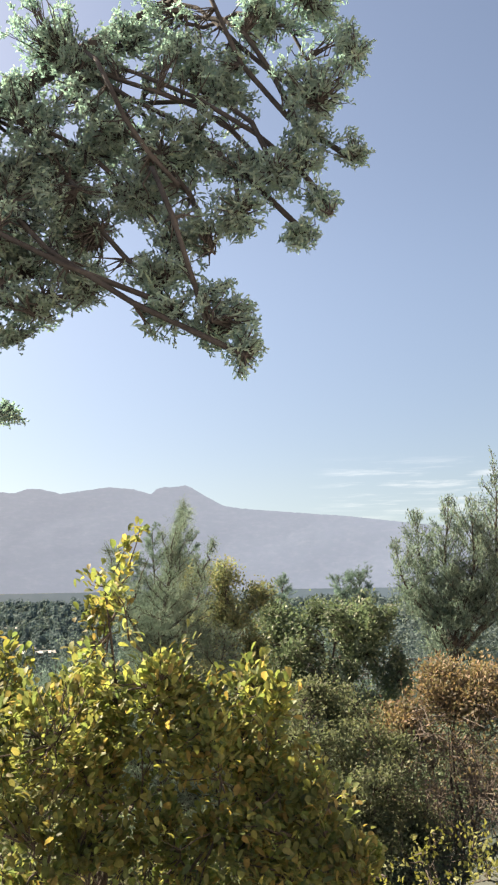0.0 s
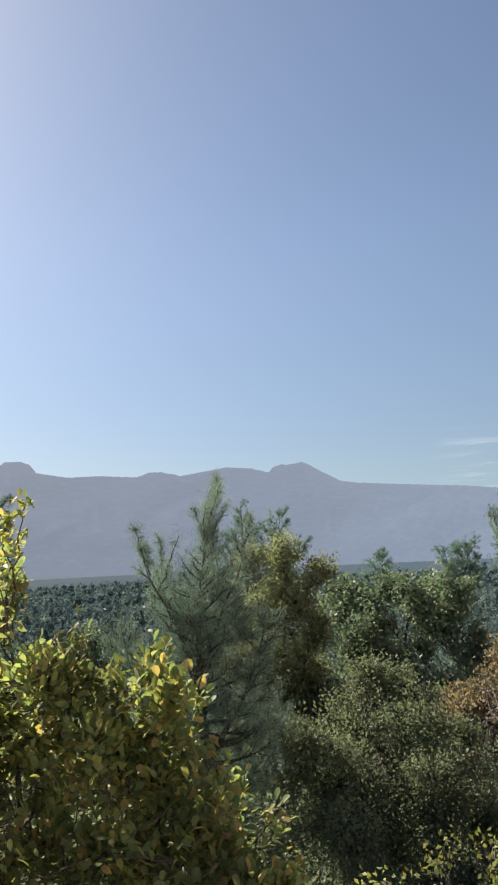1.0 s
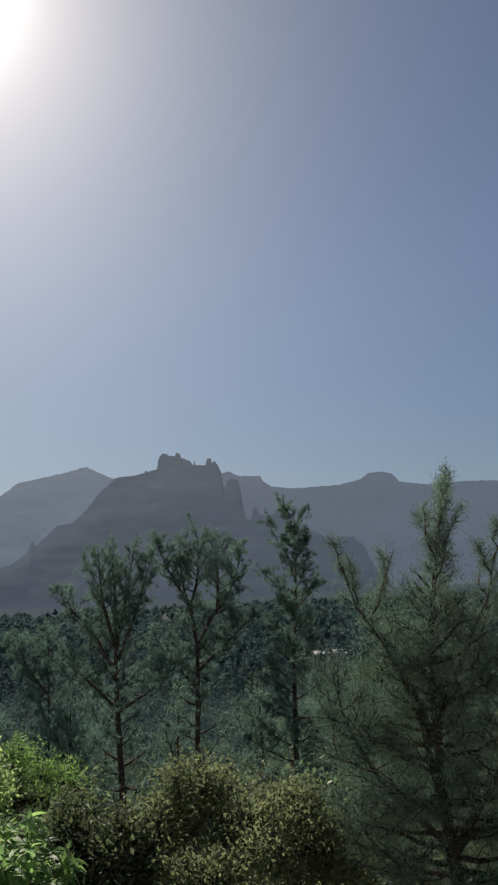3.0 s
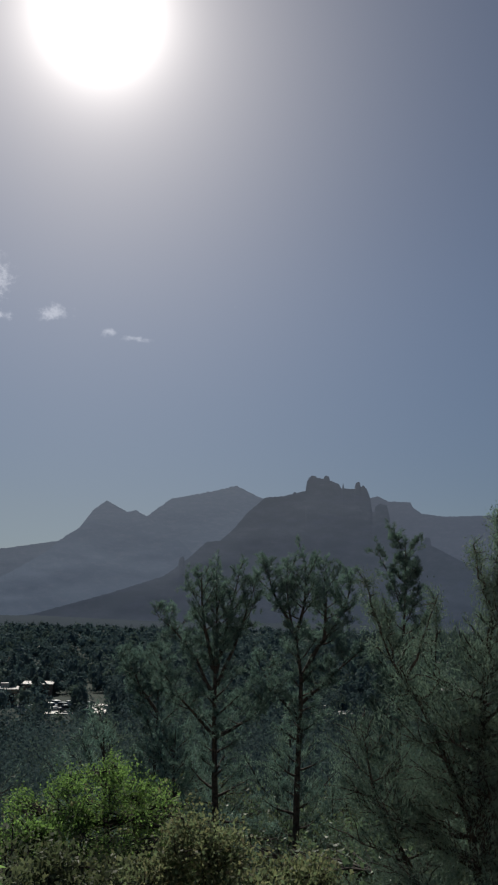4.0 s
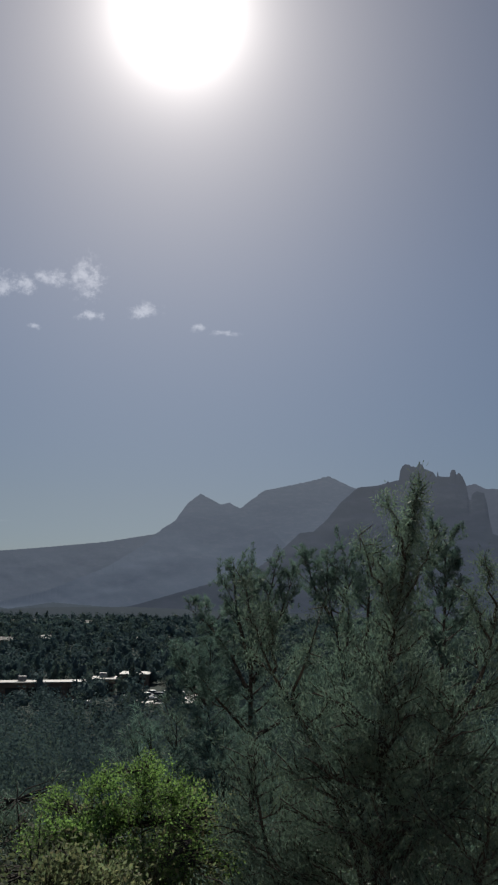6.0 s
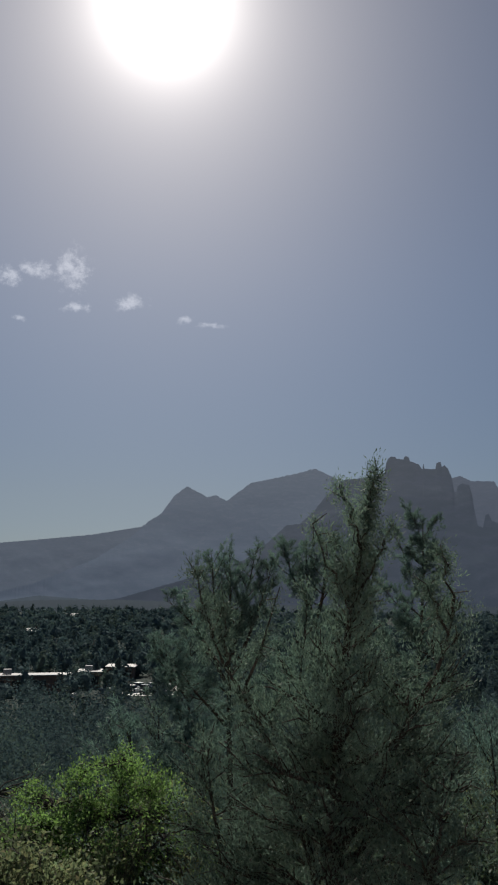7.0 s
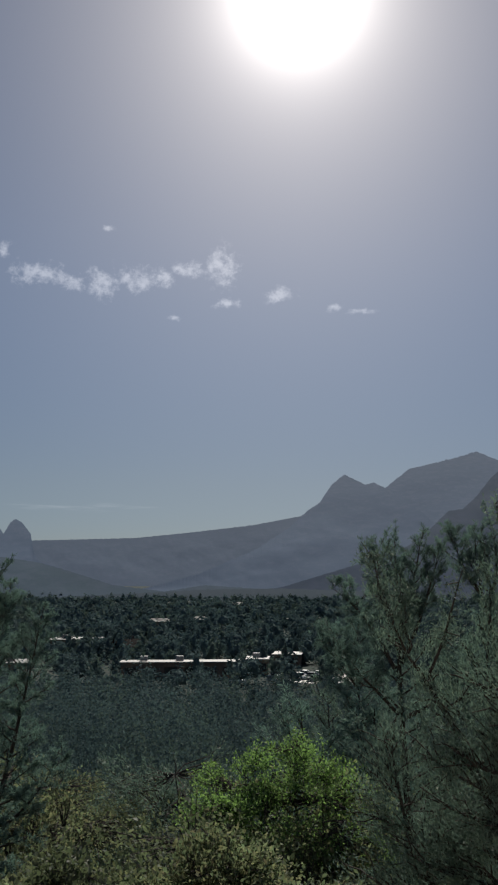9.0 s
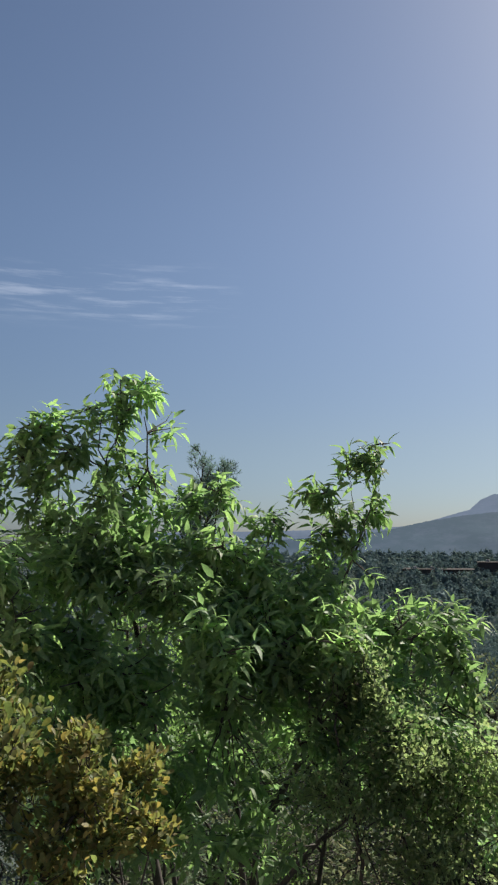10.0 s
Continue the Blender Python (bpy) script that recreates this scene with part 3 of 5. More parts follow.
            twigs.append((np.stack([at[k], (at[k] + end) / 2, end]), np.array([0.003, 0.0025, 0.0015]) * scale))
    tip, out = np.concatenate(tips), np.concatenate(outs)
    for w in trunks:
        v, f = tubes([w], 9)
        kind = "trunk" if len(trunks) == 1 else "stem"
        piece(kind, raw_mesh(kind, v - base, f, bark, True), root)
    for b in limbs:
        v, f = tubes([b], 5)
        piece("branch", raw_mesh("branch", v - base, f, bark, True), root)
    v, f = tubes(twigs, 4)
    tagged(piece("twig_tangle", raw_mesh("twig_tangle", v - base, f, bark, True), root), kind="stuff")
    n = max(2, int({"pine": 22, "juniper": 15}[habit] * dens))
    k = len(tip)
    src = np.repeat(np.arange(k), n)
    if habit == "pine":                 # a brush of needles round the end of each branchlet
        pos = tip[src] - out[src] * rng.uniform(0, 0.075, size=(k * n, 1)) * scale
        way = out[src] * 0.75 + unit(rng.normal(size=(k * n, 3))) * 0.85 + np.array([0, 0, 0.15])
        length, width = rng.uniform(0.05, 0.085, size=k * n) * scale, np.full(k * n, 0.0075 * scale)
    else:                               # scaly shoots, close along the twig
        pos = tip[src] - out[src] * rng.uniform(0, 0.13, size=(k * n, 1)) * scale + rng.normal(size=(k * n, 3)) * 0.018 * scale
        way = out[src] * 0.8 + unit(rng.normal(size=(k * n, 3))) * 0.6 + np.array([0, 0, 0.3])
        length, width = rng.uniform(0.025, 0.055, size=k * n) * scale * fine, np.full(k * n, 0.0095 * scale * fine)
    v, f = leaves(rng, pos, way, length, width)
    piece("crown", raw_mesh("crown", v - base, f, mat), root)
    return root


# ---------------------------------------------------------------- ground and mountains
EYE_Z = 1.6
LOOKOUT = Vector((1.35, 4.2, 0.0))     # where the bank stands out over the valley


def ground_z(x, y):
    """The hill falls away to the left and ahead into a level valley."""
    s = -0.72 * x + 0.69 * y
    bank = -6.8 * (1 - math.exp(-max(0.0, s - 2.2) / 8.0))
    fall = -13.8 / (1 + math.exp(-(s - 62.0) / 18.0)) + 0.4
    bump = 0.25 * noise.noise((x * 0.11, y * 0.11, 3.0)) * min(1.0, math.hypot(x - 0.8, y - 2.5) / 9.0)
    rise = min(34.0, 0.68 * max(0.0, -s - 2.6))       # unseen hillside added behind, to bounce sunlight onto shaded foliage
    return rise + bank + fall + bump + min(0.2, 0.04 * y) * math.exp(-(x * x + y * y) / 200.0)


def make_ground():
    """One sheet in rings round the viewpoint, out to the horizon."""
    radii = [0.0] + [1.2 * 1.098 ** i for i in range(90)]
    radii = [r for r in radii if r < 4700] + [4700]
    n = 120
    verts, faces = [], []
    for r in radii:
        for k in range(n):
            a = 2 * math.pi * k / n
            x, y = r * math.cos(a), r * math.sin(a)
            verts.append((x, y, ground_z(x, y)))
    for i in range(len(radii) - 1):
        for k in range(n):
            faces.append((i * n + k, i * n + (k + 1) % n, (i + 1) * n + (k + 1) % n, (i + 1) * n + k))
    me = raw_mesh("ground", np.array(verts), np.array(faces)[:, ::-1], M_GROUND, True)
    tagged(new("ground", me), "red earth hillside falling to a wooded valley", "ground", kind="structure")


make_ground()


def skyline(az, line, bumps, rough, seed):
    """Elevation in degrees at a bearing: a coarse line, square-shouldered bumps, and small unevenness."""
    xs, ys = [p[0] for p in line], [p[1] for p in line]
    e = float(np.interp(az, xs, ys))
    for c, half, high in bumps:
        u = abs(az - c) / half
        e += high * max(0.0, 1 - u ** 4) if u < 1 else 0.0
    e += rough * (0.6 * noise.noise((az * 3.1, seed, 0.0)) + 0.5 * noise.noise((az * 7.3, seed, 1.0)) + 0.4 * noise.noise((az * 14.0, seed, 2.0)) + 0.3 * noise.noise((az * 46.0, seed, 3.0)))
    return e


def massif(name, label, foot, slope, line, bumps, mat, rough=0.05, seed=1.0, step=0.05, floor=-22.0, relief=0.5):
    """A mesa, butte or hill: one long uneven mountainside, rising from its foot at a steady slope up to the skyline, steep behind."""
    a0, a1 = line[0][0], line[-1][0]
    cols = int(abs(a1 - a0) / step) + 1
    rows = 40
    k = math.tan(radians(slope))
    V = []
    for i in range(cols):
        az = a0 + (a1 - a0) * i / (cols - 1)
        t = math.tan(radians(skyline(az, line, bumps, rough, seed)))
        crest = (EYE_Z - floor + foot * k) / (k - t)
        for j in range(rows):
            u = j / (rows - 3)
            if j < rows - 2:
                r = foot + (crest - foot) * u
                z = floor + (r - foot) * k
                x = foot * radians(az)
                z += relief * min(1.0, (crest - foot) / 150) * math.sin(min(1.0, u) * math.pi) * (11 * noise.noise((x / 260, r / 300, seed)) + 3.5 * noise.noise((x / 70, r / 90, seed + 9)) + 1.2 * noise.noise((x / 22, r / 26, seed + 4)))
            else:
                r = crest + (90, 260)[j - rows + 2]
                z = (floor + (crest - foot) * k * 0.75, floor - 5)[j - rows + 2]
            p = bearing(az, 0, r) + LOOKOUT
            V.append((p.x, p.y, z))
    V = np.array(V)
    i, j = np.meshgrid(np.arange(cols - 1), np.arange(rows - 1), indexing="ij")
    b = (i * rows + j).ravel()
    F = np.stack([b, b + rows, b + rows + 1, b + 1], 1)[j.ravel() != rows - 3]      # the far side stands apart, behind the crest
    if a1 > a0:
        F = F[:, ::-1]
    me = raw_mesh(name, V, F, mat, True)
    ob = new(name, me)
    tagged(ob, label, "mountain", kind="structure")
    return ob


# blue-grey aerial haze is put into these rock and wooded-slope base colours
ROCK_FAR = rock_material("hazed_far_rock", (0.123, 0.168, 0.248), (0.143, 0.186, 0.260), (0.121, 0.168, 0.240), 22.0)
ROCK_MESA = rock_material("hazed_mesa_rock", (0.106, 0.142, 0.218), (0.123, 0.158, 0.229), (0.104, 0.142, 0.211), 22.0)
ROCK_MID = rock_material("hazed_mid_rock", (0.127, 0.179, 0.270), (0.149, 0.197, 0.278), (0.121, 0.174, 0.256), 18.0)
ROCK_NEAR = rock_material("hazed_near_rock", (0.075, 0.108, 0.172), (0.092, 0.123, 0.180), (0.071, 0.104, 0.156), 14.0)
HILL_WOOD = rock_material("hazed_wooded_slope", (0.056, 0.092, 0.138), (0.070, 0.106, 0.152), (0.050, 0.088, 0.126), 10.0)

# the near rise is also lightened and blued in its colour, as haze
NEAR_WOOD = rock_material("hazed_near_slope", (0.046, 0.074, 0.104), (0.054, 0.082, 0.112), (0.044, 0.072, 0.100), 10.0)

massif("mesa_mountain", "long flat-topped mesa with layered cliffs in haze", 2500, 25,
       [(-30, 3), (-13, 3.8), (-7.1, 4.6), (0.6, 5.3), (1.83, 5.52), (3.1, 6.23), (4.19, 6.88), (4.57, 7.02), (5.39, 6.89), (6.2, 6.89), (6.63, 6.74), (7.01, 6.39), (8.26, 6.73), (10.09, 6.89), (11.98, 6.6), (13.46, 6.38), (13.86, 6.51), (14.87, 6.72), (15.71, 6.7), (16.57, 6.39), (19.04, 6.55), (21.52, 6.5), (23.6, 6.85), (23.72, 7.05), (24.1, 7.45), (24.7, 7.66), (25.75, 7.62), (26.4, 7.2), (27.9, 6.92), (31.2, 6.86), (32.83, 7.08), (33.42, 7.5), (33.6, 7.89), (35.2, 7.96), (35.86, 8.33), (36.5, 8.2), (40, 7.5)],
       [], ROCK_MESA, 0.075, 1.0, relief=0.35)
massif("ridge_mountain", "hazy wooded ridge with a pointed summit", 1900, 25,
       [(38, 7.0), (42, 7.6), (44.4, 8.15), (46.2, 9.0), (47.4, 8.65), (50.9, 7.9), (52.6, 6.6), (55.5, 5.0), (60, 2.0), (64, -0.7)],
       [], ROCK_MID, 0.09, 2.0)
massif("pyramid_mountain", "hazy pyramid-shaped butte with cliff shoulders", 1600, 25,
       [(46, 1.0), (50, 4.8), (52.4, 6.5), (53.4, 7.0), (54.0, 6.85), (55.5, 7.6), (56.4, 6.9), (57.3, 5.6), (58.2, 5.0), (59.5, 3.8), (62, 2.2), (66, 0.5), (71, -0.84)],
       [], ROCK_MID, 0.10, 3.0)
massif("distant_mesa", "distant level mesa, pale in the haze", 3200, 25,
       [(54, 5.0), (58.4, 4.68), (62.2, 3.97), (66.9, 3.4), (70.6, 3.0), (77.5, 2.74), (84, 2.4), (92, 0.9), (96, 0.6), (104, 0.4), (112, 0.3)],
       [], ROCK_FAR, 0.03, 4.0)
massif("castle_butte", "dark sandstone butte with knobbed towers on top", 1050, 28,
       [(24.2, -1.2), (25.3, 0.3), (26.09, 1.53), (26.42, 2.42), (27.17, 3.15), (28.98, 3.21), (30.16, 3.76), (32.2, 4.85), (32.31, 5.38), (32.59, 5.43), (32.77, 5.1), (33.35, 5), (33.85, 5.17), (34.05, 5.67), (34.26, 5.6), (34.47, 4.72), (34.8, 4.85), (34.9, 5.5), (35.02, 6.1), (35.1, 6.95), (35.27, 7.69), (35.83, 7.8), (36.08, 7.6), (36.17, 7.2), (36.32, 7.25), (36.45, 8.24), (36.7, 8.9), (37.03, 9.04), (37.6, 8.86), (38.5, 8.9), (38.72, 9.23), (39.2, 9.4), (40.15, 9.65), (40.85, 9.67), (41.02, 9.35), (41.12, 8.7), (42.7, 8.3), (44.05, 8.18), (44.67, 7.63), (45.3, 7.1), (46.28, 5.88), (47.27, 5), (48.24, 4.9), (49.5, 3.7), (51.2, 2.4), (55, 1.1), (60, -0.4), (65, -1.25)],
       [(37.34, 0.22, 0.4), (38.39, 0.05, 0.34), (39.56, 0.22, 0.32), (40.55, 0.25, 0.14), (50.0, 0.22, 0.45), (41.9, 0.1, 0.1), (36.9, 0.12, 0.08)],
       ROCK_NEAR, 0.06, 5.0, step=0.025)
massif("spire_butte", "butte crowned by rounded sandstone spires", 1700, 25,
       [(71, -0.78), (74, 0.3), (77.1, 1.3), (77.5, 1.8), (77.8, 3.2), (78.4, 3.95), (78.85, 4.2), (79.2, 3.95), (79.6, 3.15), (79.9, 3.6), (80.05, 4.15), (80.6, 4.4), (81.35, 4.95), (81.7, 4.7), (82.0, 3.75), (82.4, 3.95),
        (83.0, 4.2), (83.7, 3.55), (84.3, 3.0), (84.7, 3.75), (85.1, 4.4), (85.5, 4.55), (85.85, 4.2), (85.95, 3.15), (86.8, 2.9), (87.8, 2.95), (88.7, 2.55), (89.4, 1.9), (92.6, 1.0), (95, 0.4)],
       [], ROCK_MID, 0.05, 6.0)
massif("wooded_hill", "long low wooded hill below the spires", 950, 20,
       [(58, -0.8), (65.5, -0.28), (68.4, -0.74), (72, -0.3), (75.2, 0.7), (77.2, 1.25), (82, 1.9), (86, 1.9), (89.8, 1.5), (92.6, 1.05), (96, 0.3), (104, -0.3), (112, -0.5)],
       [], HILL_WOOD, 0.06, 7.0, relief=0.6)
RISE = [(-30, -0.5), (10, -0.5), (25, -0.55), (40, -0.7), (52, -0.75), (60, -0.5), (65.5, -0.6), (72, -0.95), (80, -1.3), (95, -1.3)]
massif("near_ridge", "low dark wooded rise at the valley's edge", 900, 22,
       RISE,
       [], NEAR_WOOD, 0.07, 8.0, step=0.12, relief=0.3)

# ---------------------------------------------------------------- far woods in the valley
def make_woods():
    """Three tones of far trees, joined by tone."""
    rng = np.random.default_rng(5)
    sets = [([], [], [], [], [0]), ([], [], [], [], [0]), ([], [], [], [], [0])]
    bm = bmesh.new()
    bmesh.ops.create_icosphere(bm, subdivisions=1, radius=1.0)
    heart, tri = np.array([v.co for v in bm.verts]), np.array([[v.index for v in f.verts] for f in bm.faces])
    bm.free()
    count = 0
    while count < 13500:
        az = rng.uniform(-24, 118)
        d = 38 * (1150 / 38) ** rng.random() ** 0.8
        p = bearing(az, 0, d)
        if 145 < d < 218 and 53 < az < 90 and rng.random() < 0.78:
            continue
        count += 1
        if d < 130 and rng.random() < 0.55:
            continue
        z = ground_z(p.x, p.y)
        h, w = rng.uniform(2.6, 6.4), rng.uniform(1.3, 2.9)
        if d < 130:
            h, w = h * 1.05, w * 1.5
        else:                           # further off the crowns run together
            grown = min(1.0, max(0.0, d - 230) / 250)
            h, w = h * (1 + 0.25 * grown), w * (1 + 1.3 * grown)
        k = int(np.clip(34000 / d, 38, 520))
        q = unit(rng.normal(size=(k, 3)))
        q *= (0.6 + 0.5 * rng.random((k, 1)) ** 0.7)
        core = heart * 0.62 if d > 160 else heart[:0]       # far crowns are closed inside
        lump = rng.uniform(0, 6.28, 3)
        both = np.concatenate([q, core])
        both = both + 0.2 * np.sin(both[:, [1, 2, 0]] * 5 + lump)
        zz = np.clip((both[:, 2] + 1) / 2, -0.1, 1.2)
        if rng.random() < 0.4:
            both[:, :2] *= (1.25 - 0.95 * zz)[:, None]
            h *= 1.25
        at = np.stack([p.x + both[:, 0] * w, p.y + both[:, 1] * w, z + 0.1 + zz * h], 1)
        P, W, L, C, T = sets[int(rng.choice(3, p=(0.45, 0.35, 0.2)))]
        P.append(at[:k])
        if len(core):
            C.append((at[k:], tri + T[0]))
            T[0] += len(core)
        size = np.clip(d * 0.0032, 0.12, 1.5)
        L.append(rng.uniform(0.6, 1.3, k) * size)
        W.append(unit(q * (1, 1, 0.9) + rng.normal(size=(k, 3)) * 0.3))
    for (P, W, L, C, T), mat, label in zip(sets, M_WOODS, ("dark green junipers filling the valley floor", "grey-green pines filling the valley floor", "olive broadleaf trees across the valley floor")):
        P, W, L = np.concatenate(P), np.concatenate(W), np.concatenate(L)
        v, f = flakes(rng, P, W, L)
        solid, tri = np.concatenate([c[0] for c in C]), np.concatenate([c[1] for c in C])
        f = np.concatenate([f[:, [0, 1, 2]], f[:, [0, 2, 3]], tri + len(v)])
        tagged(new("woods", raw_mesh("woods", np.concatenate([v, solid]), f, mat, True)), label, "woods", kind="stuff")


make_woods()

# ---------------------------------------------------------------- nearest shrubs and trees
grow("yellow_shrub", "shrub with oval yellow and green autumn leaves", "shrub", (-0.24, 3.24, -0.17),
     [(-0.42, 3.16, 1.03, 0.31, 0.27), (-0.12, 3.18, 0.99, 0.22, 0.26), (-0.26, 3.05, 0.75, 0.40, 0.34), (0.10, 3.16, 0.72, 0.22, 0.22),
      (-0.82, 3.15, 1.09, 0.39, 0.44), (-0.63, 3.35, 1.45, 0.09, 0.20), (0.29, 3.11, 0.59, 0.16, 0.12), (-0.88, 2.91, 0.86, 0.42, 0.42), (0.01, 2.95, 0.61, 0.34, 0.19),
      (0.03, 3.07, 1.17, 0.13, 0.13), (0.17, 2.98, 0.89, 0.15, 0.20), (-0.10, 3.07, 0.99, 0.20, 0.20), (-0.31, 3.14, 1.14, 0.21, 0.21), (0.21, 2.87, 0.72, 0.17, 0.15)],
     1800, "upright", M_YELLOW, 11, 0.018, 24, split=4, stems=7, loose=300, scale=0.62, inner=0.05, dens=0.8, clump=0.75, stray=0.3, twig_r=0.0035,
     extra=[(-0.42, 3.08, 1.81), (-0.48, 3.07, 1.76), (-0.51, 3.01, 1.58), (-0.03, 3.21, 1.30), (-0.15, 3.17, 1.26), (0.12, 3.25, 1.13), (0.10, 3.16, 1.04), (0.26, 3.19, 0.90), (0.37, 3.21, 0.80), (0.42, 3.13, 0.66)])
conifer("juniper_tree", "bushy juniper with upright pointed leaders", (-0.71, 7.62, -1.09),
        [([(-0.71, 7.62, -1.09), (-0.71, 7.62, -0.77), (-0.80, 7.59, -0.10), (-0.85, 7.58, 0.54), (-0.82, 7.59, 1.20), (-0.76, 7.61, 1.64), (-0.64, 7.64, 2.27)], 0.06, [(0.12, 0.4), (0.3, 0.58), (0.48, 0.52), (0.62, 0.4), (0.74, 0.23), (0.83, 0.10), (0.89, 0.03), (1, 0.012)], 92, -8, 34),
         ([(-0.81, 7.59, -0.06), (-0.89, 7.49, 0.77), (-1.06, 7.34, 1.26), (-1.20, 7.21, 1.50), (-1.20, 7.13, 1.75)], 0.03, [(0.15, 0.28), (0.5, 0.24), (0.8, 0.11), (1, 0.02)], 22, 5, 35),
         ([(-0.85, 7.58, 0.54), (-1.04, 7.62, 1.08), (-1.17, 7.68, 1.36), (-1.21, 7.77, 1.66)], 0.022, [(0.2, 0.24), (0.6, 0.15), (1, 0.02)], 14, 10, 35),
         ([(-0.80, 7.59, 0.75), (-0.63, 7.75, 1.16), (-0.49, 7.89, 1.51), (-0.45, 8.00, 1.81)], 0.026, [(0.15, 0.28), (0.6, 0.17), (1, 0.02)], 16, 10, 35),
         ([(-0.78, 7.60, -0.10), (-0.49, 7.61, 0.35), (-0.30, 7.59, 0.76), (-0.21, 7.54, 1.15)], 0.03, [(0.15, 0.36), (0.6, 0.28), (1, 0.08)], 22, 5, 30),
         ([(-0.81, 7.59, -0.06), (-1.17, 7.46, 0.28), (-1.40, 7.37, 0.72), (-1.47, 7.34, 1.10)], 0.028, [(0.2, 0.34), (0.6, 0.28), (1, 0.08)], 22, 0, 30),
         ([(-0.72, 7.62, -0.52), (-1.00, 7.44, -0.22), (-1.23, 7.26, -0.00), (-1.29, 7.15, 0.28)], 0.028, [(0.2, 0.4), (0.6, 0.34), (1, 0.1)], 20, 0, 25),
         ([(-0.72, 7.62, -0.52), (-0.47, 7.81, -0.30), (-0.29, 7.97, -0.09), (-0.23, 8.10, 0.18)], 0.028, [(0.2, 0.4), (0.6, 0.34), (1, 0.1)], 20, 0, 25)],
        "juniper", M_JUNIPER, 12, scale=1.0, dens=2.15, sub=8, tuft=4, fine=0.5, bare=[(-0.53, 7.32, 2.26), (-0.67, 7.30, 2.10), (-0.62, 7.65, 2.41), (-0.62, 7.64, 2.32), (-1.25, 7.11, 1.91), (-1.20, 7.24, 1.77), (-1.21, 7.77, 1.84), (-0.33, 7.72, 2.02), (-0.54, 7.67, 2.12), (-0.83, 7.58, 2.09), (-0.54, 7.87, 1.87), (-0.92, 7.34, 1.84)])
FADED = "faded shrubs on the bank"
grow("faded_shrub", "dull shrub with brownish autumn leaves on the bank", "shrub", (-2.01, 6.92, -1.52),
     [(-2.33, 6.92, 0.28, 0.30, 0.26), (-2.00, 7.05, 0.14, 0.38, 0.25), (-2.41, 6.59, 0.07, 0.33, 0.25), (-1.59, 7.08, 0.01, 0.37, 0.29), (-1.95, 6.71, -0.10, 0.61, 0.24)],
     1300, "small", M_GOLD, 72, 0.02, 16, stems=6, split=3, scale=0.8, dens=1.3, clump=0.6, inner=0.3, stray=0.2, wob=0.25, group=FADED)
grow("faded_shrub", "grey-green shrub with airy twigs on the bank", "shrub", (-2.62, 6.11, -1.29),
     [(-2.80, 6.21, 0.09, 0.33, 0.25), (-2.50, 6.37, -0.02, 0.33, 0.25), (-2.81, 5.90, 0.01, 0.32, 0.20)],
     800, "small", M_SCRUB, 73, 0.02, 12, stems=5, split=3, scale=1.0, dens=1.3, inner=0.3, stray=0.2, wob=0.25, group=FADED)
grow("oak_shrub", "rounded dark green oak shrub", "shrub", (0.89, 11.06, -1.44),
     [(0.93, 11.06, 1.04, 0.53, 0.38), (0.48, 10.86, 0.72, 0.44, 0.52), (1.41, 11.04, 0.88, 0.56, 0.45), (1.78, 10.91, 0.39, 0.37, 0.52), (1.06, 10.66, 0.24, 0.87, 0.66), (0.27, 11.15, 1.06, 0.27, 0.27), (0.62, 10.36, -0.23, 0.78, 0.50)],
     2000, "broad", M_OAK, 13, 0.08, 16, stems=3, clump=0.9, scale=0.9, split=4, stray=0.22)
conifer("pinyon_pine", "small dark pinyon pine with open crown", (-2.30, 20.61, -3.33),
        [([(-2.30, 20.61, -3.33), (-2.52, 20.58, -0.65), (-2.40, 20.60, 0.69), (-2.43, 20.59, 1.92), (-2.49, 20.58, 3.02)], 0.1, [(0.25, 0.9), (0.6, 0.62), (0.85, 0.4), (1, 0.15)], 34, 8, 45),
         ([(-2.42, 20.60, 0.55), (-1.88, 20.94, 1.71), (-1.50, 21.24, 2.73)], 0.05, [(0.15, 0.5), (0.6, 0.45), (1, 0.12)], 16, 15, 45),
         ([(-2.41, 20.60, 0.15), (-1.48, 20.54, 1.26), (-0.81, 20.41, 2.06)], 0.05, [(0.15, 0.5), (0.6, 0.4), (1, 0.12)], 16, 15, 45),
         ([(-2.45, 20.59, 0.29), (-3.13, 20.56, 1.45), (-3.36, 20.61, 2.46)], 0.05, [(0.15, 0.5), (0.6, 0.42), (1, 0.12)], 16, 15, 45)],
        "pine", M_PINE, 14, scale=1.35, dens=1.2, sub=7, group="pinyon pines on the slope")
grow("scrub_thicket", "tangled olive shrub with bare grey twigs", "shrub", (0.64, 7.96, -2.05),
     [(0.32, 7.95, -0.16, 0.54, 0.60), (0.80, 8.16, 0.13, 0.50, 0.44), (0.69, 7.56, -0.57, 0.99, 0.63), (0.21, 7.55, -0.69, 0.63, 0.63), (1.10, 7.55, -1.04, 1.07, 0.64), (1.13, 7.75, -0.31, 0.48, 0.48)],
     3600, "small", M_SCRUB, 15, 0.03, 24, stems=6, twig_r=0.003, inner=0.2, scale=0.85, split=2, wob=0.2)
grow("bare_thicket", "thicket of bare grey-brown twigs", "shrub", (1.93, 8.59, -2.36),
     [(1.72, 8.63, -0.20, 0.77, 0.58), (2.41, 8.57, -0.15, 0.84, 0.71), (1.92, 8.18, -0.74, 1.18, 0.69), (2.60, 8.20, -0.55, 0.82, 0.82)],
     2400, "small", M_RUST, 16, 0.02, 36, stems=8, twig_r=0.003, dens=0.08, inner=0.1, bark=M_TWIG, wob=0.4, clump=0.2)
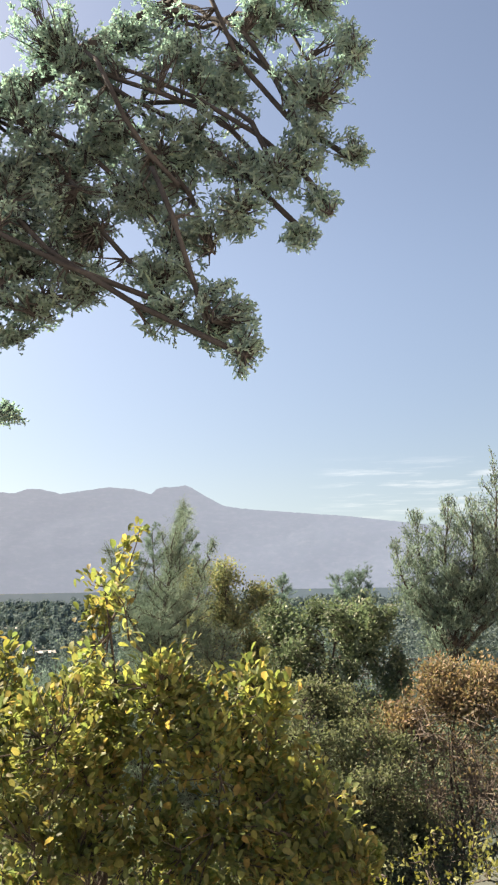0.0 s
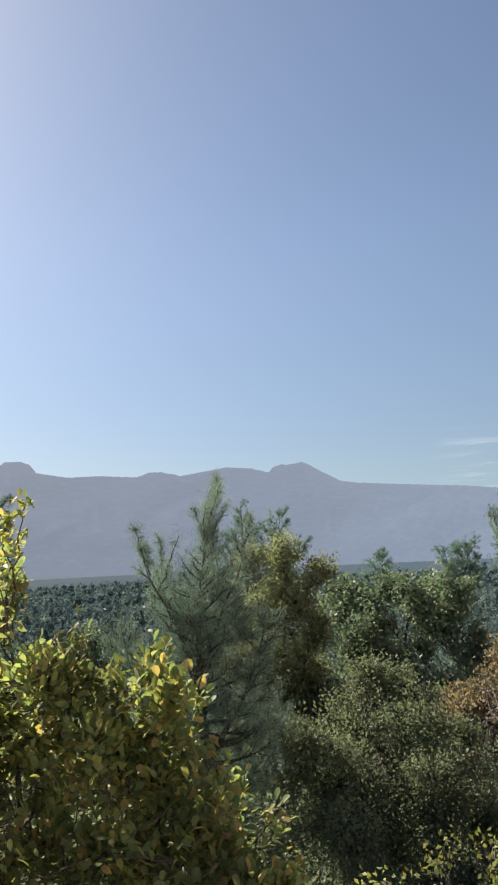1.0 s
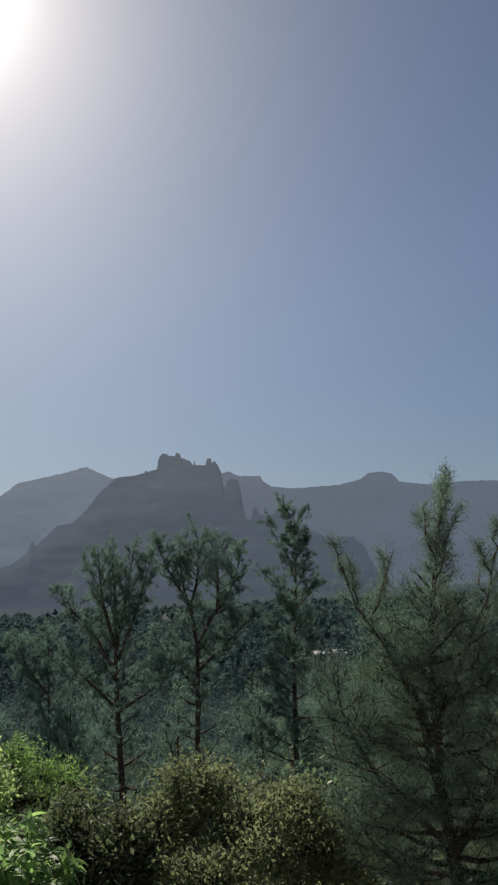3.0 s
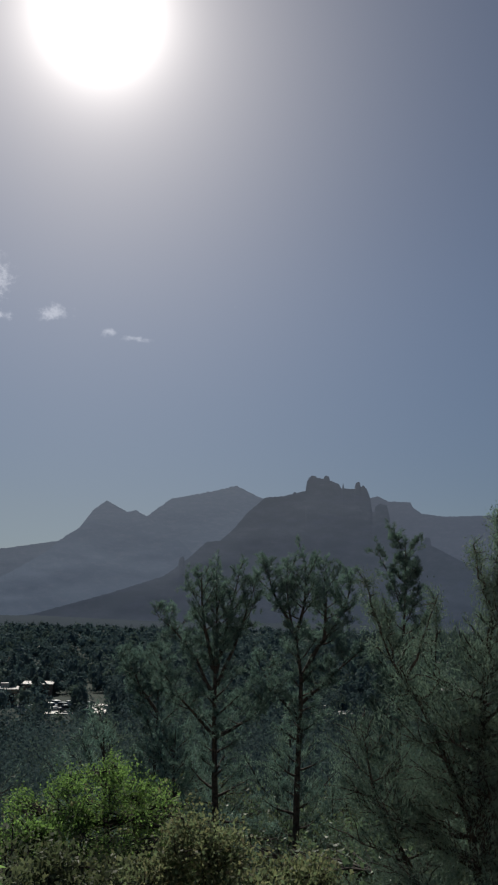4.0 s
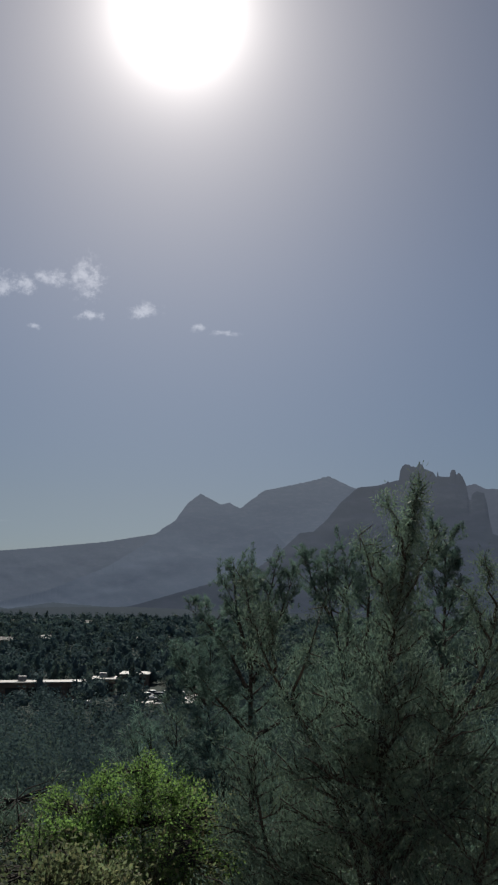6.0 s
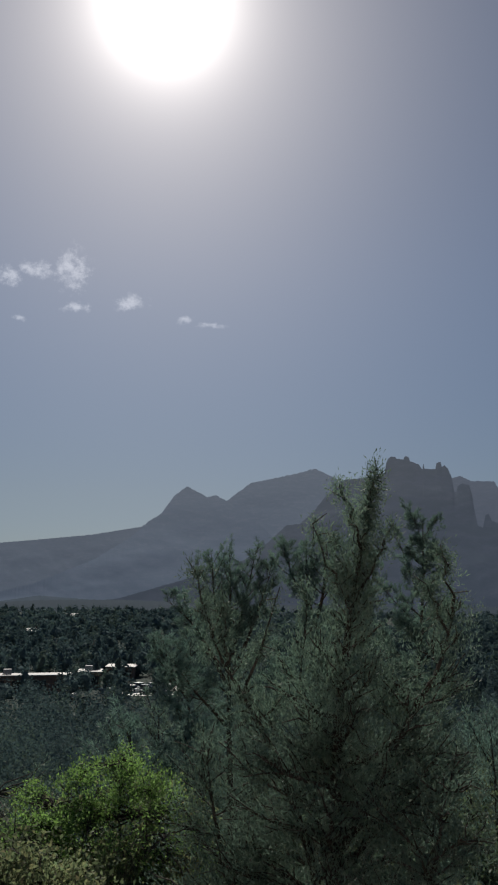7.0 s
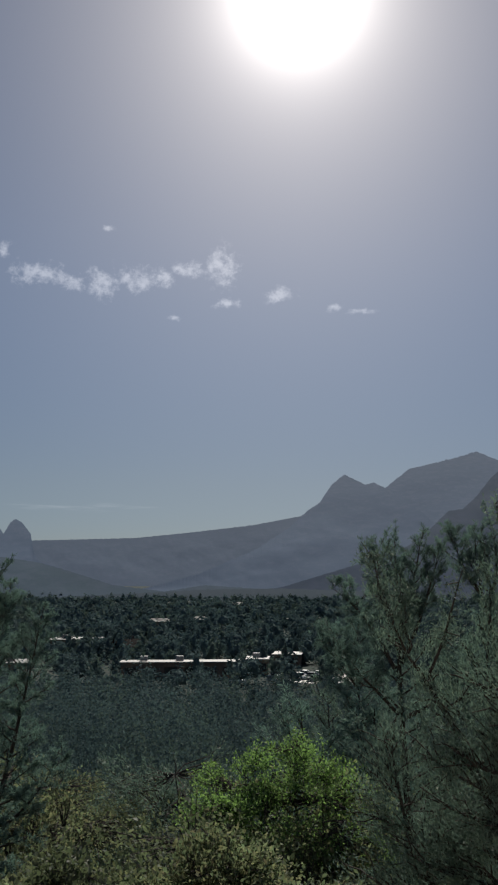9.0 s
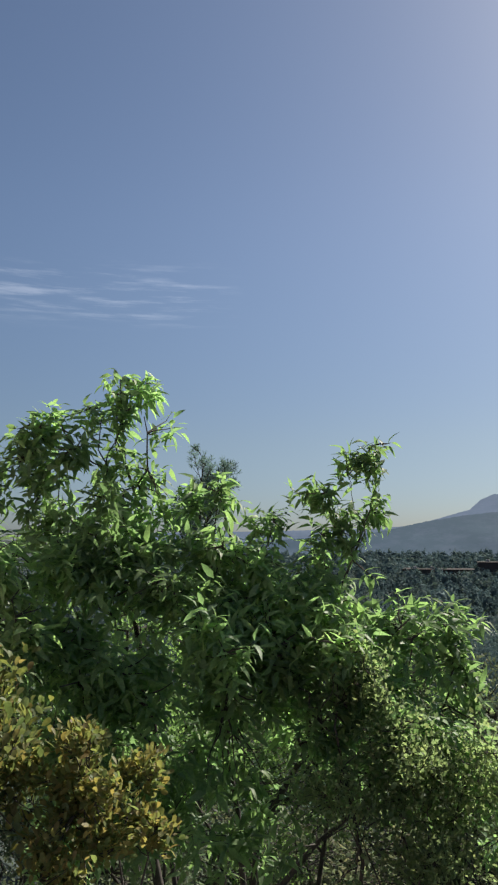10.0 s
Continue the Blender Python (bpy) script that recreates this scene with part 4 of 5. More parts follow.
grow("rust_shrub", "shrub with rust-coloured autumn leaves", "shrub", (2.19, 9.14, -2.35),
     [(2.18, 9.14, 0.40, 0.51, 0.30), (2.67, 9.12, 0.30, 0.62, 0.41), (1.66, 8.85, 0.04, 0.39, 0.29), (2.96, 8.92, 0.18, 0.54, 0.41)],
     1200, "small", M_RUST, 17, 0.03, 10, stems=5, scale=1.2, split=2)
grow("seedling_shrub", "low shrub with bright yellow-green sprigs", "shrub", (0.92, 4.71, -0.84),
     [(0.99, 4.70, 0.17, 0.06, 0.08), (0.89, 4.72, 0.05, 0.09, 0.06), (1.20, 4.65, 0.15, 0.08, 0.11), (0.75, 4.74, -0.07, 0.15, 0.09), (1.32, 4.62, 0.05, 0.14, 0.14), (1.17, 4.45, -0.06, 0.21, 0.10), (1.18, 4.29, 0.11, 0.12, 0.09), (0.86, 4.52, -0.13, 0.21, 0.11)],
     60, "small", M_SPRIG, 18, 0.012, 8, stems=4, dens=0.8, scale=0.85)
conifer("tall_juniper", "tall dark juniper with spiky tops", (4.92, 19.38, -4.44),
        [([(4.92, 19.38, -4.44), (4.79, 19.42, -0.43), (4.78, 19.42, 1.68), (4.95, 19.38, 3.60)], 0.14, [(0.25, 1.3), (0.6, 0.8), (0.85, 0.4), (1, 0.1)], 46, 10, 60),
         ([(4.81, 19.41, -0.04), (4.26, 19.85, 1.70), (4.31, 20.14, 3.29)], 0.07, [(0.15, 0.7), (0.6, 0.45), (1, 0.08)], 24, 20, 65),
         ([(4.81, 19.41, -0.04), (3.71, 19.45, 1.57), (3.54, 19.28, 2.58)], 0.05, [(0.15, 0.6), (0.6, 0.38), (1, 0.08)], 18, 20, 60),
         ([(4.81, 19.41, -0.04), (5.36, 19.01, 1.80), (5.34, 18.76, 3.39)], 0.07, [(0.15, 0.8), (0.6, 0.45), (1, 0.08)], 24, 20, 65),
         ([(4.79, 19.42, -0.30), (5.95, 19.20, 1.80), (6.11, 19.25, 4.15)], 0.09, [(0.15, 1.1), (0.6, 0.6), (1, 0.1)], 34, 20, 65),
         ([(4.79, 19.42, -0.30), (6.61, 19.19, 1.52), (7.05, 19.35, 3.84)], 0.08, [(0.15, 1.0), (0.6, 0.6), (1, 0.1)], 28, 20, 60)],
        "juniper", M_JUNIPER, 19, scale=2.1, dens=1.1, sub=7, group="junipers")
conifer("pinyon_pine", "small pinyon pine far down the slope", (0.99, 25.16, -3.09),
        [([(0.99, 25.16, -3.09), (0.93, 25.16, -0.18), (1.01, 25.16, 0.99), (1.09, 25.16, 1.84)], 0.1, [(0.2, 1.0), (0.6, 0.7), (0.85, 0.35), (1, 0.12)], 36, 5, 45)],
        "pine", M_PINE, 20, scale=1.6, sub=7, group="pinyon pines on the slope")
conifer("pinyon_pine", "broad low pinyon pine far down the slope", (3.50, 29.93, -3.82),
        [([(3.50, 29.93, -3.82), (3.53, 29.93, -0.41), (3.53, 29.93, 0.77), (3.31, 29.95, 1.75)], 0.1, [(0.2, 1.0), (0.6, 0.8), (1, 0.2)], 26, 5, 45),
         ([(3.56, 29.93, -0.02), (4.06, 30.13, 0.95), (4.25, 30.36, 1.71)], 0.07, [(0.2, 0.8), (0.6, 0.6), (1, 0.2)], 18, 10, 45)],
        "pine", M_PINE, 21, scale=1.8, sub=7, group="pinyon pines on the slope")
grow("golden_shrub", "tall shrub turning yellow and brown behind the juniper", "shrub", (-0.30, 10.00, -1.58),
     [(-0.69, 9.93, 1.63, 0.20, 0.20), (-0.32, 10.00, 1.68, 0.24, 0.22), (0.08, 10.05, 1.44, 0.22, 0.20), (-0.21, 10.01, 1.11, 0.34, 0.30), (-0.59, 9.95, 1.03, 0.34, 0.32), (0.04, 10.05, 0.78, 0.32, 0.30), (-0.37, 9.99, 0.46, 0.42, 0.36), (-0.75, 9.92, 0.32, 0.40, 0.36), (-0.06, 10.03, 0.14, 0.40, 0.36), (-0.30, 10.00, 0.10, 0.60, 0.45), (-0.75, 9.90, -0.20, 0.50, 0.45), (0.10, 9.95, -0.15, 0.50, 0.45)],
     2600, "small", M_OLIVE, 22, 0.03, 12, stems=5, scale=1.0, split=2, stray=0.3, clump=0.45, inner=0.25)
grow("green_shrub", "bright green bush down the slope", "shrub", (-6.98, 21.17, -4.05),
     [(-6.94, 21.19, -0.58, 0.71, 0.54), (-7.48, 20.98, -0.75, 0.63, 0.47), (-6.39, 21.38, -0.91, 0.63, 0.47)], 420, "small", M_OAK, 23, 0.06, 8, stems=3, scale=1.8)

# ---------------------------------------------------------------- pines ahead on the slope
PINES = "pinyon pines on the slope"
conifer("pinyon_pine", "open-crowned pinyon pine with forked upper trunk", (-10.29, 14.42, -4.59),
        [([(-10.29, 14.42, -4.59), (-10.32, 14.39, -1.52), (-10.32, 14.39, -0.24), (-10.34, 14.37, 0.76), (-10.34, 14.37, 1.78), (-10.37, 14.34, 2.61)], 0.1, [(0.25, 0.8), (0.5, 0.6), (0.75, 0.45), (1, 0.14)], 40, 5, 55),
         ([(-10.34, 14.37, 0.54), (-10.33, 14.66, 1.54), (-10.31, 14.95, 2.65)], 0.05, [(0.2, 0.42), (0.7, 0.34), (1, 0.12)], 18, 20, 60),
         ([(-10.34, 14.37, 0.54), (-10.39, 14.04, 1.56), (-10.30, 13.85, 2.59)], 0.05, [(0.2, 0.42), (0.7, 0.34), (1, 0.12)], 18, 20, 60),
         ([(-10.32, 14.39, -0.02), (-10.69, 14.16, 0.78), (-11.07, 13.91, 1.31), (-11.46, 13.63, 1.67)], 0.045, [(0.3, 0.35), (0.7, 0.34), (1, 0.12)], 16, 15, 50),
         ([(-10.32, 14.39, 0.31), (-10.16, 14.77, 1.18), (-10.07, 15.08, 2.10), (-10.08, 15.29, 2.39)], 0.045, [(0.3, 0.4), (0.7, 0.36), (1, 0.12)], 16, 15, 55),
         ([(-10.31, 14.40, -0.67), (-10.60, 13.75, 0.05), (-10.71, 13.27, 0.64)], 0.04, [(0.3, 0.5), (0.7, 0.4), (1, 0.15)], 14, 5, 40),
         ([(-10.31, 14.40, -0.67), (-9.99, 15.04, -0.31), (-9.79, 15.55, 0.20)], 0.04, [(0.3, 0.5), (0.7, 0.4), (1, 0.15)], 14, 5, 40)],
        "pine", M_PINE, 31, scale=1.2, dens=1.0, sub=6, group=PINES)
conifer("pinyon_pine", "pinyon pine with a crooked trunk", (-9.61, 15.96, -5.03),
        [([(-9.61, 15.96, -5.03), (-9.61, 15.96, -1.77), (-9.57, 15.99, -0.42), (-9.52, 16.03, 0.51), (-9.62, 15.95, 1.10), (-9.77, 15.82, 1.59), (-9.82, 15.78, 2.20), (-9.78, 15.82, 2.87)], 0.1, [(0.3, 0.7), (0.6, 0.5), (0.8, 0.4), (1, 0.14)], 40, 5, 50),
         ([(-9.54, 16.01, 0.39), (-9.34, 16.29, 1.08), (-9.13, 16.58, 1.42), (-8.98, 16.81, 2.02), (-8.97, 16.94, 2.58)], 0.06, [(0.3, 0.42), (0.7, 0.38), (1, 0.12)], 22, 10, 55),
         ([(-9.66, 15.91, 1.23), (-9.35, 15.90, 1.93), (-9.22, 15.75, 2.76)], 0.045, [(0.25, 0.42), (0.7, 0.34), (1, 0.12)], 18, 20, 55),
         ([(-9.18, 16.29, 1.19), (-9.21, 16.39, 2.04), (-9.32, 16.43, 2.72)], 0.04, [(0.25, 0.4), (0.7, 0.34), (1, 0.12)], 16, 20, 55),
         ([(-9.70, 15.88, 1.47), (-10.14, 15.77, 2.09), (-10.40, 15.81, 2.73)], 0.04, [(0.25, 0.4), (0.7, 0.34), (1, 0.12)], 16, 20, 55),
         ([(-9.55, 16.00, -0.07), (-8.84, 16.29, 0.60), (-8.32, 16.42, 1.05)], 0.04, [(0.25, 0.5), (0.7, 0.4), (1, 0.12)], 14, 10, 40),
         ([(-9.56, 16.00, -0.42), (-10.14, 15.77, 0.18), (-10.53, 15.70, 0.78)], 0.04, [(0.25, 0.5), (0.7, 0.4), (1, 0.12)], 14, 10, 40)],
        "pine", M_PINE, 32, scale=1.2, dens=1.0, sub=6, group=PINES)
conifer("pinyon_pine", "slender pinyon pine with a dense dark top", (-6.86, 15.48, -4.38),
        [([(-6.86, 15.48, -4.38), (-6.86, 15.48, -1.21), (-6.80, 15.51, 0.38), (-6.71, 15.56, 2.03), (-6.68, 15.57, 3.02)], 0.085, [(0.2, 0.7), (0.42, 0.85), (0.6, 0.5), (0.72, 0.62), (0.86, 0.50), (0.95, 0.30), (1, 0.16)], 62, 2, 45)],
        "pine", M_PINE, 33, scale=1.2, dens=1.5, sub=8, group=PINES)
conifer("pinyon_pine", "low dark pinyon pine down the slope", (-15.25, 16.88, -5.20),
        [([(-15.25, 16.88, -5.20), (-15.25, 16.88, -1.26), (-15.25, 16.89, -0.27), (-15.22, 16.92, 0.80)], 0.08, [(0.2, 1.0), (0.6, 0.8), (1, 0.25)], 34, 5, 45),
         ([(-15.25, 16.89, -0.84), (-15.80, 16.70, -0.26), (-16.17, 16.73, 0.46)], 0.05, [(0.2, 0.7), (0.7, 0.5), (1, 0.2)], 16, 10, 45)],
        "pine", M_PINE, 34, scale=1.5, dens=1.0, sub=7, group=PINES)
conifer("pinyon_pine", "tall slim pine seen against the valley", (-10.27, 6.98, -2.98),
        [([(-10.27, 6.98, -2.98), (-10.27, 6.98, -1.16), (-10.28, 6.96, 0.11), (-10.29, 6.90, 1.35), (-10.30, 6.81, 2.26)], 0.075, [(0.16, 0.95), (0.45, 0.75), (0.65, 0.52), (0.82, 0.34), (0.93, 0.17), (1, 0.08)], 66, 0, 50),
         ([(-10.28, 6.94, 0.27), (-10.39, 7.19, 1.09), (-10.51, 7.36, 1.72)], 0.035, [(0.2, 0.42), (0.6, 0.3), (1, 0.08)], 20, 10, 55),
         ([(-10.28, 6.94, 0.68), (-10.18, 6.60, 1.27), (-10.06, 6.36, 1.48)], 0.03, [(0.2, 0.3), (0.6, 0.26), (1, 0.08)], 12, 10, 50)],
        "pine", M_PINE, 35, scale=0.9, dens=1.15, sub=7, group=PINES)
conifer("pinyon_pine", "young slim pine seen against the valley", (-10.75, 6.49, -3.20),
        [([(-10.75, 6.49, -3.20), (-10.75, 6.47, -1.74), (-10.76, 6.35, -0.27), (-10.78, 6.15, 0.82), (-10.79, 6.04, 1.58)], 0.05, [(0.15, 0.55), (0.5, 0.45), (0.75, 0.3), (0.92, 0.14), (1, 0.06)], 46, 0, 50)],
        "pine", M_PINE, 36, scale=0.85, dens=1.1, sub=7, group=PINES)
conifer("pinyon_pine", "leaning pine with a diagonal trunk", (-9.76, 7.00, -3.11),
        [([(-9.76, 7.00, -3.11), (-9.76, 7.00, -1.86), (-9.71, 7.29, -0.66), (-9.66, 7.50, 0.57), (-9.63, 7.65, 1.48)], 0.055, [(0.15, 0.5), (0.5, 0.5), (0.75, 0.34), (0.92, 0.15), (1, 0.06)], 46, 0, 50),
         ([(-9.76, 7.04, -1.64), (-9.79, 7.62, -1.15), (-9.84, 8.06, -0.64)], 0.03, [(0.25, 0.3), (0.7, 0.35), (1, 0.1)], 14, 0, 40)],
        "pine", M_PINE, 37, scale=0.85, dens=1.1, sub=7, group=PINES)
conifer("pinyon_pine", "dark conifer top behind the leafy tree", (-8.79, 1.44, -2.16),
        [([(-8.79, 1.44, -2.16), (-8.78, 1.40, 1.04), (-8.79, 1.43, 2.20), (-8.81, 1.48, 2.94)], 0.07, [(0.3, 0.8), (0.7, 0.45), (1, 0.1)], 36, 10, 50),
         ([(-8.78, 1.41, 1.73), (-8.96, 1.62, 2.36), (-9.08, 1.69, 2.72)], 0.04, [(0.2, 0.35), (0.7, 0.25), (1, 0.08)], 14, 20, 50)],
        "pine", M_PINE, 38, scale=1.1, dens=1.1, sub=7, group=PINES)

# ---------------------------------------------------------------- shrubs ahead and to the left
grow("round_shrub", "rounded bright green bush on the slope", "shrub", (-11.50, 12.87, -5.39),
     [(-11.36, 13.10, -1.51, 0.68, 0.56), (-11.71, 12.51, -1.74, 0.79, 0.56), (-12.06, 11.83, -1.95, 0.91, 0.57), (-11.04, 13.59, -1.95, 0.57, 0.57), (-11.41, 12.62, -2.53, 1.69, 0.79), (-11.80, 11.45, -2.60, 1.01, 0.67)],
     1700, "small", M_LIME, 41, 0.05, 12, stems=4, scale=1.35, clump=0.8, dens=0.8, inner=0.55, split=3)
grow("leafy_tree", "leafy green tree with long drooping leaves", "tree", (-2.56, 3.61, -0.66),
     [(-2.44, 3.27, 2.52, 0.27, 0.22), (-2.23, 2.83, 2.38, 0.24, 0.24), (-2.13, 2.66, 2.10, 0.35, 0.35), (-2.39, 3.16, 2.08, 0.41, 0.32), (-2.18, 2.95, 1.65, 0.46, 0.37),
      (-2.31, 3.50, 1.62, 0.36, 0.33), (-2.93, 4.39, 2.26, 0.17, 0.13), (-2.88, 4.07, 2.03, 0.17, 0.14), (-2.93, 4.42, 1.95, 0.16, 0.14), (-2.81, 4.22, 1.77, 0.16, 0.13),
      (-2.73, 3.85, 1.86, 0.16, 0.13), (-2.61, 4.28, 1.41, 0.40, 0.25), (-2.76, 4.74, 1.32, 0.32, 0.22), (-2.76, 4.91, 1.04, 0.19, 0.35), (-2.31, 3.83, 1.04, 0.42, 0.39),
      (-2.00, 3.27, 0.99, 0.53, 0.44), (-2.15, 3.65, 0.45, 0.66, 0.39), (-1.96, 2.39, 1.51, 0.38, 0.63), (-1.95, 2.74, 1.16, 0.33, 0.33), (-2.65, 3.96, 1.52, 0.28, 0.22), (-2.65, 3.57, 2.02, 0.16, 0.19), (-2.55, 4.57, 1.14, 0.36, 0.27),
      (-2.45, 3.70, 1.62, 0.34, 0.30), (-2.40, 4.05, 1.25, 0.40, 0.34), (-2.30, 4.45, 0.80, 0.45, 0.36), (-2.20, 3.10, 0.45, 0.5, 0.4), (-2.35, 4.80, 0.75, 0.35, 0.32),
      (-1.81, 2.90, 1.64, 0.30, 0.26), (-1.94, 3.13, 1.50, 0.32, 0.28), (-2.14, 3.34, 1.63, 0.30, 0.26), (-1.74, 2.98, 1.25, 0.32, 0.28), (-2.13, 3.59, 1.41, 0.30, 0.28), (-1.86, 3.21, 1.17, 0.32, 0.28), (-2.21, 3.83, 1.17, 0.32, 0.28), (-2.46, 4.01, 1.45, 0.28, 0.24), (-2.39, 4.20, 1.32, 0.28, 0.24), (-2.32, 4.37, 0.98, 0.28, 0.26)],
     2300, "shoot", M_GREEN, 42, 0.03, 20, stems=5, loose=300, split=3, inner=0.3, scale=0.70, clump=0.4, flat=(95, 0.35), stray=0.1, wob=0.06)
grow("olive_shrub", "fine-leaved olive shrub among the green leaves", "shrub", (-2.14, 4.57, -0.52),
     [(-2.23, 4.44, 1.16, 0.20, 0.25), (-2.15, 4.60, 0.83, 0.25, 0.25), (-2.16, 4.89, 0.60, 0.28, 0.26), (-2.02, 4.41, 0.58, 0.25, 0.22), (-2.05, 4.70, 0.43, 0.37, 0.17), (-2.16, 5.02, 0.85, 0.14, 0.20)],
     560, "small", M_OPEN, 43, 0.014, 16, split=3, stems=7, scale=0.7, inner=0.2, dens=0.9, stray=0.25, twig_r=0.0025, flat=(95, 0.5))
grow("orange_shrub", "shrub with yellow, orange and green autumn leaves", "shrub", (-0.78, 3.72, 0.16),
     [(-0.78, 3.73, 1.13, 0.10, 0.07), (-0.71, 3.59, 1.02, 0.10, 0.08), (-0.90, 3.87, 1.00, 0.09, 0.07), (-0.73, 3.74, 0.97, 0.18, 0.10), (-0.85, 3.88, 0.86, 0.10, 0.10), (-0.65, 3.69, 0.85, 0.22, 0.12), (-0.76, 3.48, 1.10, 0.05, 0.07)],
     420, "upright", M_ORANGE, 44, 0.012, 14, split=3, stems=6, scale=0.5, inner=0.1, dens=0.85, stray=0.25, twig_r=0.0025, flat=(95, 0.6))
for spot, label, mat, seed in (((-4.45, 1.48, -0.71), "green shrub behind the leafy tree", M_OAK, 81), ((-4.59, 2.74, -0.64), "green shrub behind the leafy tree", M_LIME, 82),
                               ((-5.08, 3.88, -0.70), "green shrub behind the leafy tree", M_LIME, 83), ((-5.56, 4.99, -0.77), "olive shrub behind the leafy tree", M_SCRUB, 84)):
    x, y, z = spot
    grow("backing_shrub", label, "shrub", (x, y, ground_z(x, y)), [(x + 0.3, y, z + 0.7, 0.8, 0.6), (x - 0.3, y + 0.4, z + 1.1, 0.7, 0.6), (x, y - 0.4, z + 0.3, 0.9, 0.7), (x - 0.2, y - 0.5, z + 1.4, 0.5, 0.5)],
         900, "small", mat, seed, 0.03, 10, stems=4, split=2, scale=1.0, group="shrubs behind the leafy tree")
grow("sprig_shrub", "low shrub with drooping green leaves", "shrub", (-2.51, 5.46, -0.67),
     [(-2.51, 5.51, 0.36, 0.19, 0.13), (-2.52, 5.34, 0.25, 0.29, 0.16), (-2.64, 5.14, 0.29, 0.20, 0.13), (-2.49, 5.59, 0.15, 0.26, 0.19)],
     170, "shoot", M_GREEN, 45, 0.014, 8, stems=5, scale=0.7, split=2)


def scatter_shrubs():
    """Shrubs that cover the slope: a few kinds, set out anew at other sizes and turns."""
    rng = np.random.default_rng(77)
    kinds = [("slope_shrub", "olive green shrub on the slope", M_SCRUB), ("slope_shrub", "dark green scrub oak on the slope", M_OAK),
             ("slope_shrub", "dry faded shrub on the slope", M_GOLD), ("slope_shrub", "grey-green juniper bush on the slope", M_JUNIPER)]
    made = {}
    done = 0
    tries = 0
    while done < 150 and tries < 6000:
        tries += 1
        az = rng.uniform(-22, 112)
        d = rng.uniform(6.0, 40.0)
        p = bearing(az, 0, d) + Vector((0.8, 2.8, 0))
        g = ground_z(p.x, p.y)
        el = rng.uniform(-22, -15.5) if d < 15 else rng.uniform(-15, -10.5)
        h = EYE_Z + d * math.tan(radians(el)) - g
        if not 1.4 < h < 4.6:
            continue
        done += 1
        k = int(rng.choice(4, p=(0.34, 0.34, 0.14, 0.18)))
        if k not in made:
            lobes = [(p.x + rng.normal() * 0.5, p.y + rng.normal() * 0.5, g + z, 0.75 + rng.uniform(-0.2, 0.2), 0.55) for z in (0.4, 0.8, 1.1, 1.4, 0.7, 1.5)]
            made[k] = (grow(kinds[k][0], kinds[k][1], "shrub", (p.x, p.y, g), lobes, 900, "juniper" if k == 3 else "small", kinds[k][2], 60 + k, 0.04, 8,
                            stems=4, scale=1.15, dens=0.8, clump=0.8, group="shrubs on the slope"), 1.9)
            continue
        ob, tall = made[k]
        s = h / tall
        copy_thing(ob, Matrix.LocRotScale((p.x, p.y, g), Euler((0, 0, rng.uniform(0, 6.28))), (s * rng.uniform(0.9, 1.25), s * rng.uniform(0.9, 1.25), s)))


scatter_shrubs()


def scatter_trees():
    """Dark junipers and pines that stand close on the slope behind the nearer pines: three kinds, set out anew at other sizes and turns."""
    rng = np.random.default_rng(91)
    made = []
    for seed, label, habit, mat in ((92, "bushy dark juniper crowded on the slope", "juniper", M_PINE), (93, "dark pinyon pine crowded on the slope", "pine", M_PINE),
                                    (94, "broad juniper crowded on the slope", "juniper", M_JUNIPER)):
        p = bearing((30, 38, 46)[seed - 92], 0, 24) + Vector((1.3, 2.8, 0))
        g = ground_z(p.x, p.y)
        wide = (1.0, 0.9, 1.35)[seed - 92]
        crown = [(0.1, 1.1 * wide), (0.35, 1.35 * wide), (0.7, 0.8 * wide), (0.92, 0.3), (1, 0.1)]
        spread = [(0.15, 0.9 * wide), (0.6, 0.7 * wide), (1, 0.2)]
        ob = conifer("slope_tree", label, (p.x, p.y, g),
                     [([(p.x, p.y, g - 0.2), (p.x + 0.1, p.y, g + 2.0), (p.x, p.y + 0.1, g + 4.6)], 0.1, crown, 20, 10, 50),
                      ([(p.x, p.y, g + 0.6), (p.x + 0.7 * wide, p.y + 0.3, g + 1.9), (p.x + 0.9 * wide, p.y + 0.4, g + 3.4)], 0.06, spread, 9, 10, 50),
                      ([(p.x, p.y, g + 0.6), (p.x - 0.7 * wide, p.y - 0.3, g + 1.8), (p.x - 0.9 * wide, p.y - 0.2, g + 3.2)], 0.06, spread, 9, 10, 50)],
                     habit, mat, seed, scale=2.0, dens=0.9, sub=6, group="trees crowded on the slope")
        made.append((ob, 4.9))
    done = 0
    while done < 44:
        az, d = rng.uniform(17, 54), rng.uniform(20, 42)
        p = bearing(az, 0, d) + Vector((1.3, 2.8, 0))
        g = ground_z(p.x, p.y)
        top = EYE_Z + d * math.tan(radians(rng.uniform(-6.5, -2.6)))
        if not 2.5 < top - g < 6.5:
            continue
        ob, tall = made[done % 3]
        s = (top - g) / tall
        copy_thing(ob, Matrix.LocRotScale((p.x, p.y, g), Euler((0, 0, rng.uniform(0, 6.28))), (s * rng.uniform(0.9, 1.2), s * rng.uniform(0.9, 1.2), s)))
        done += 1


scatter_trees()

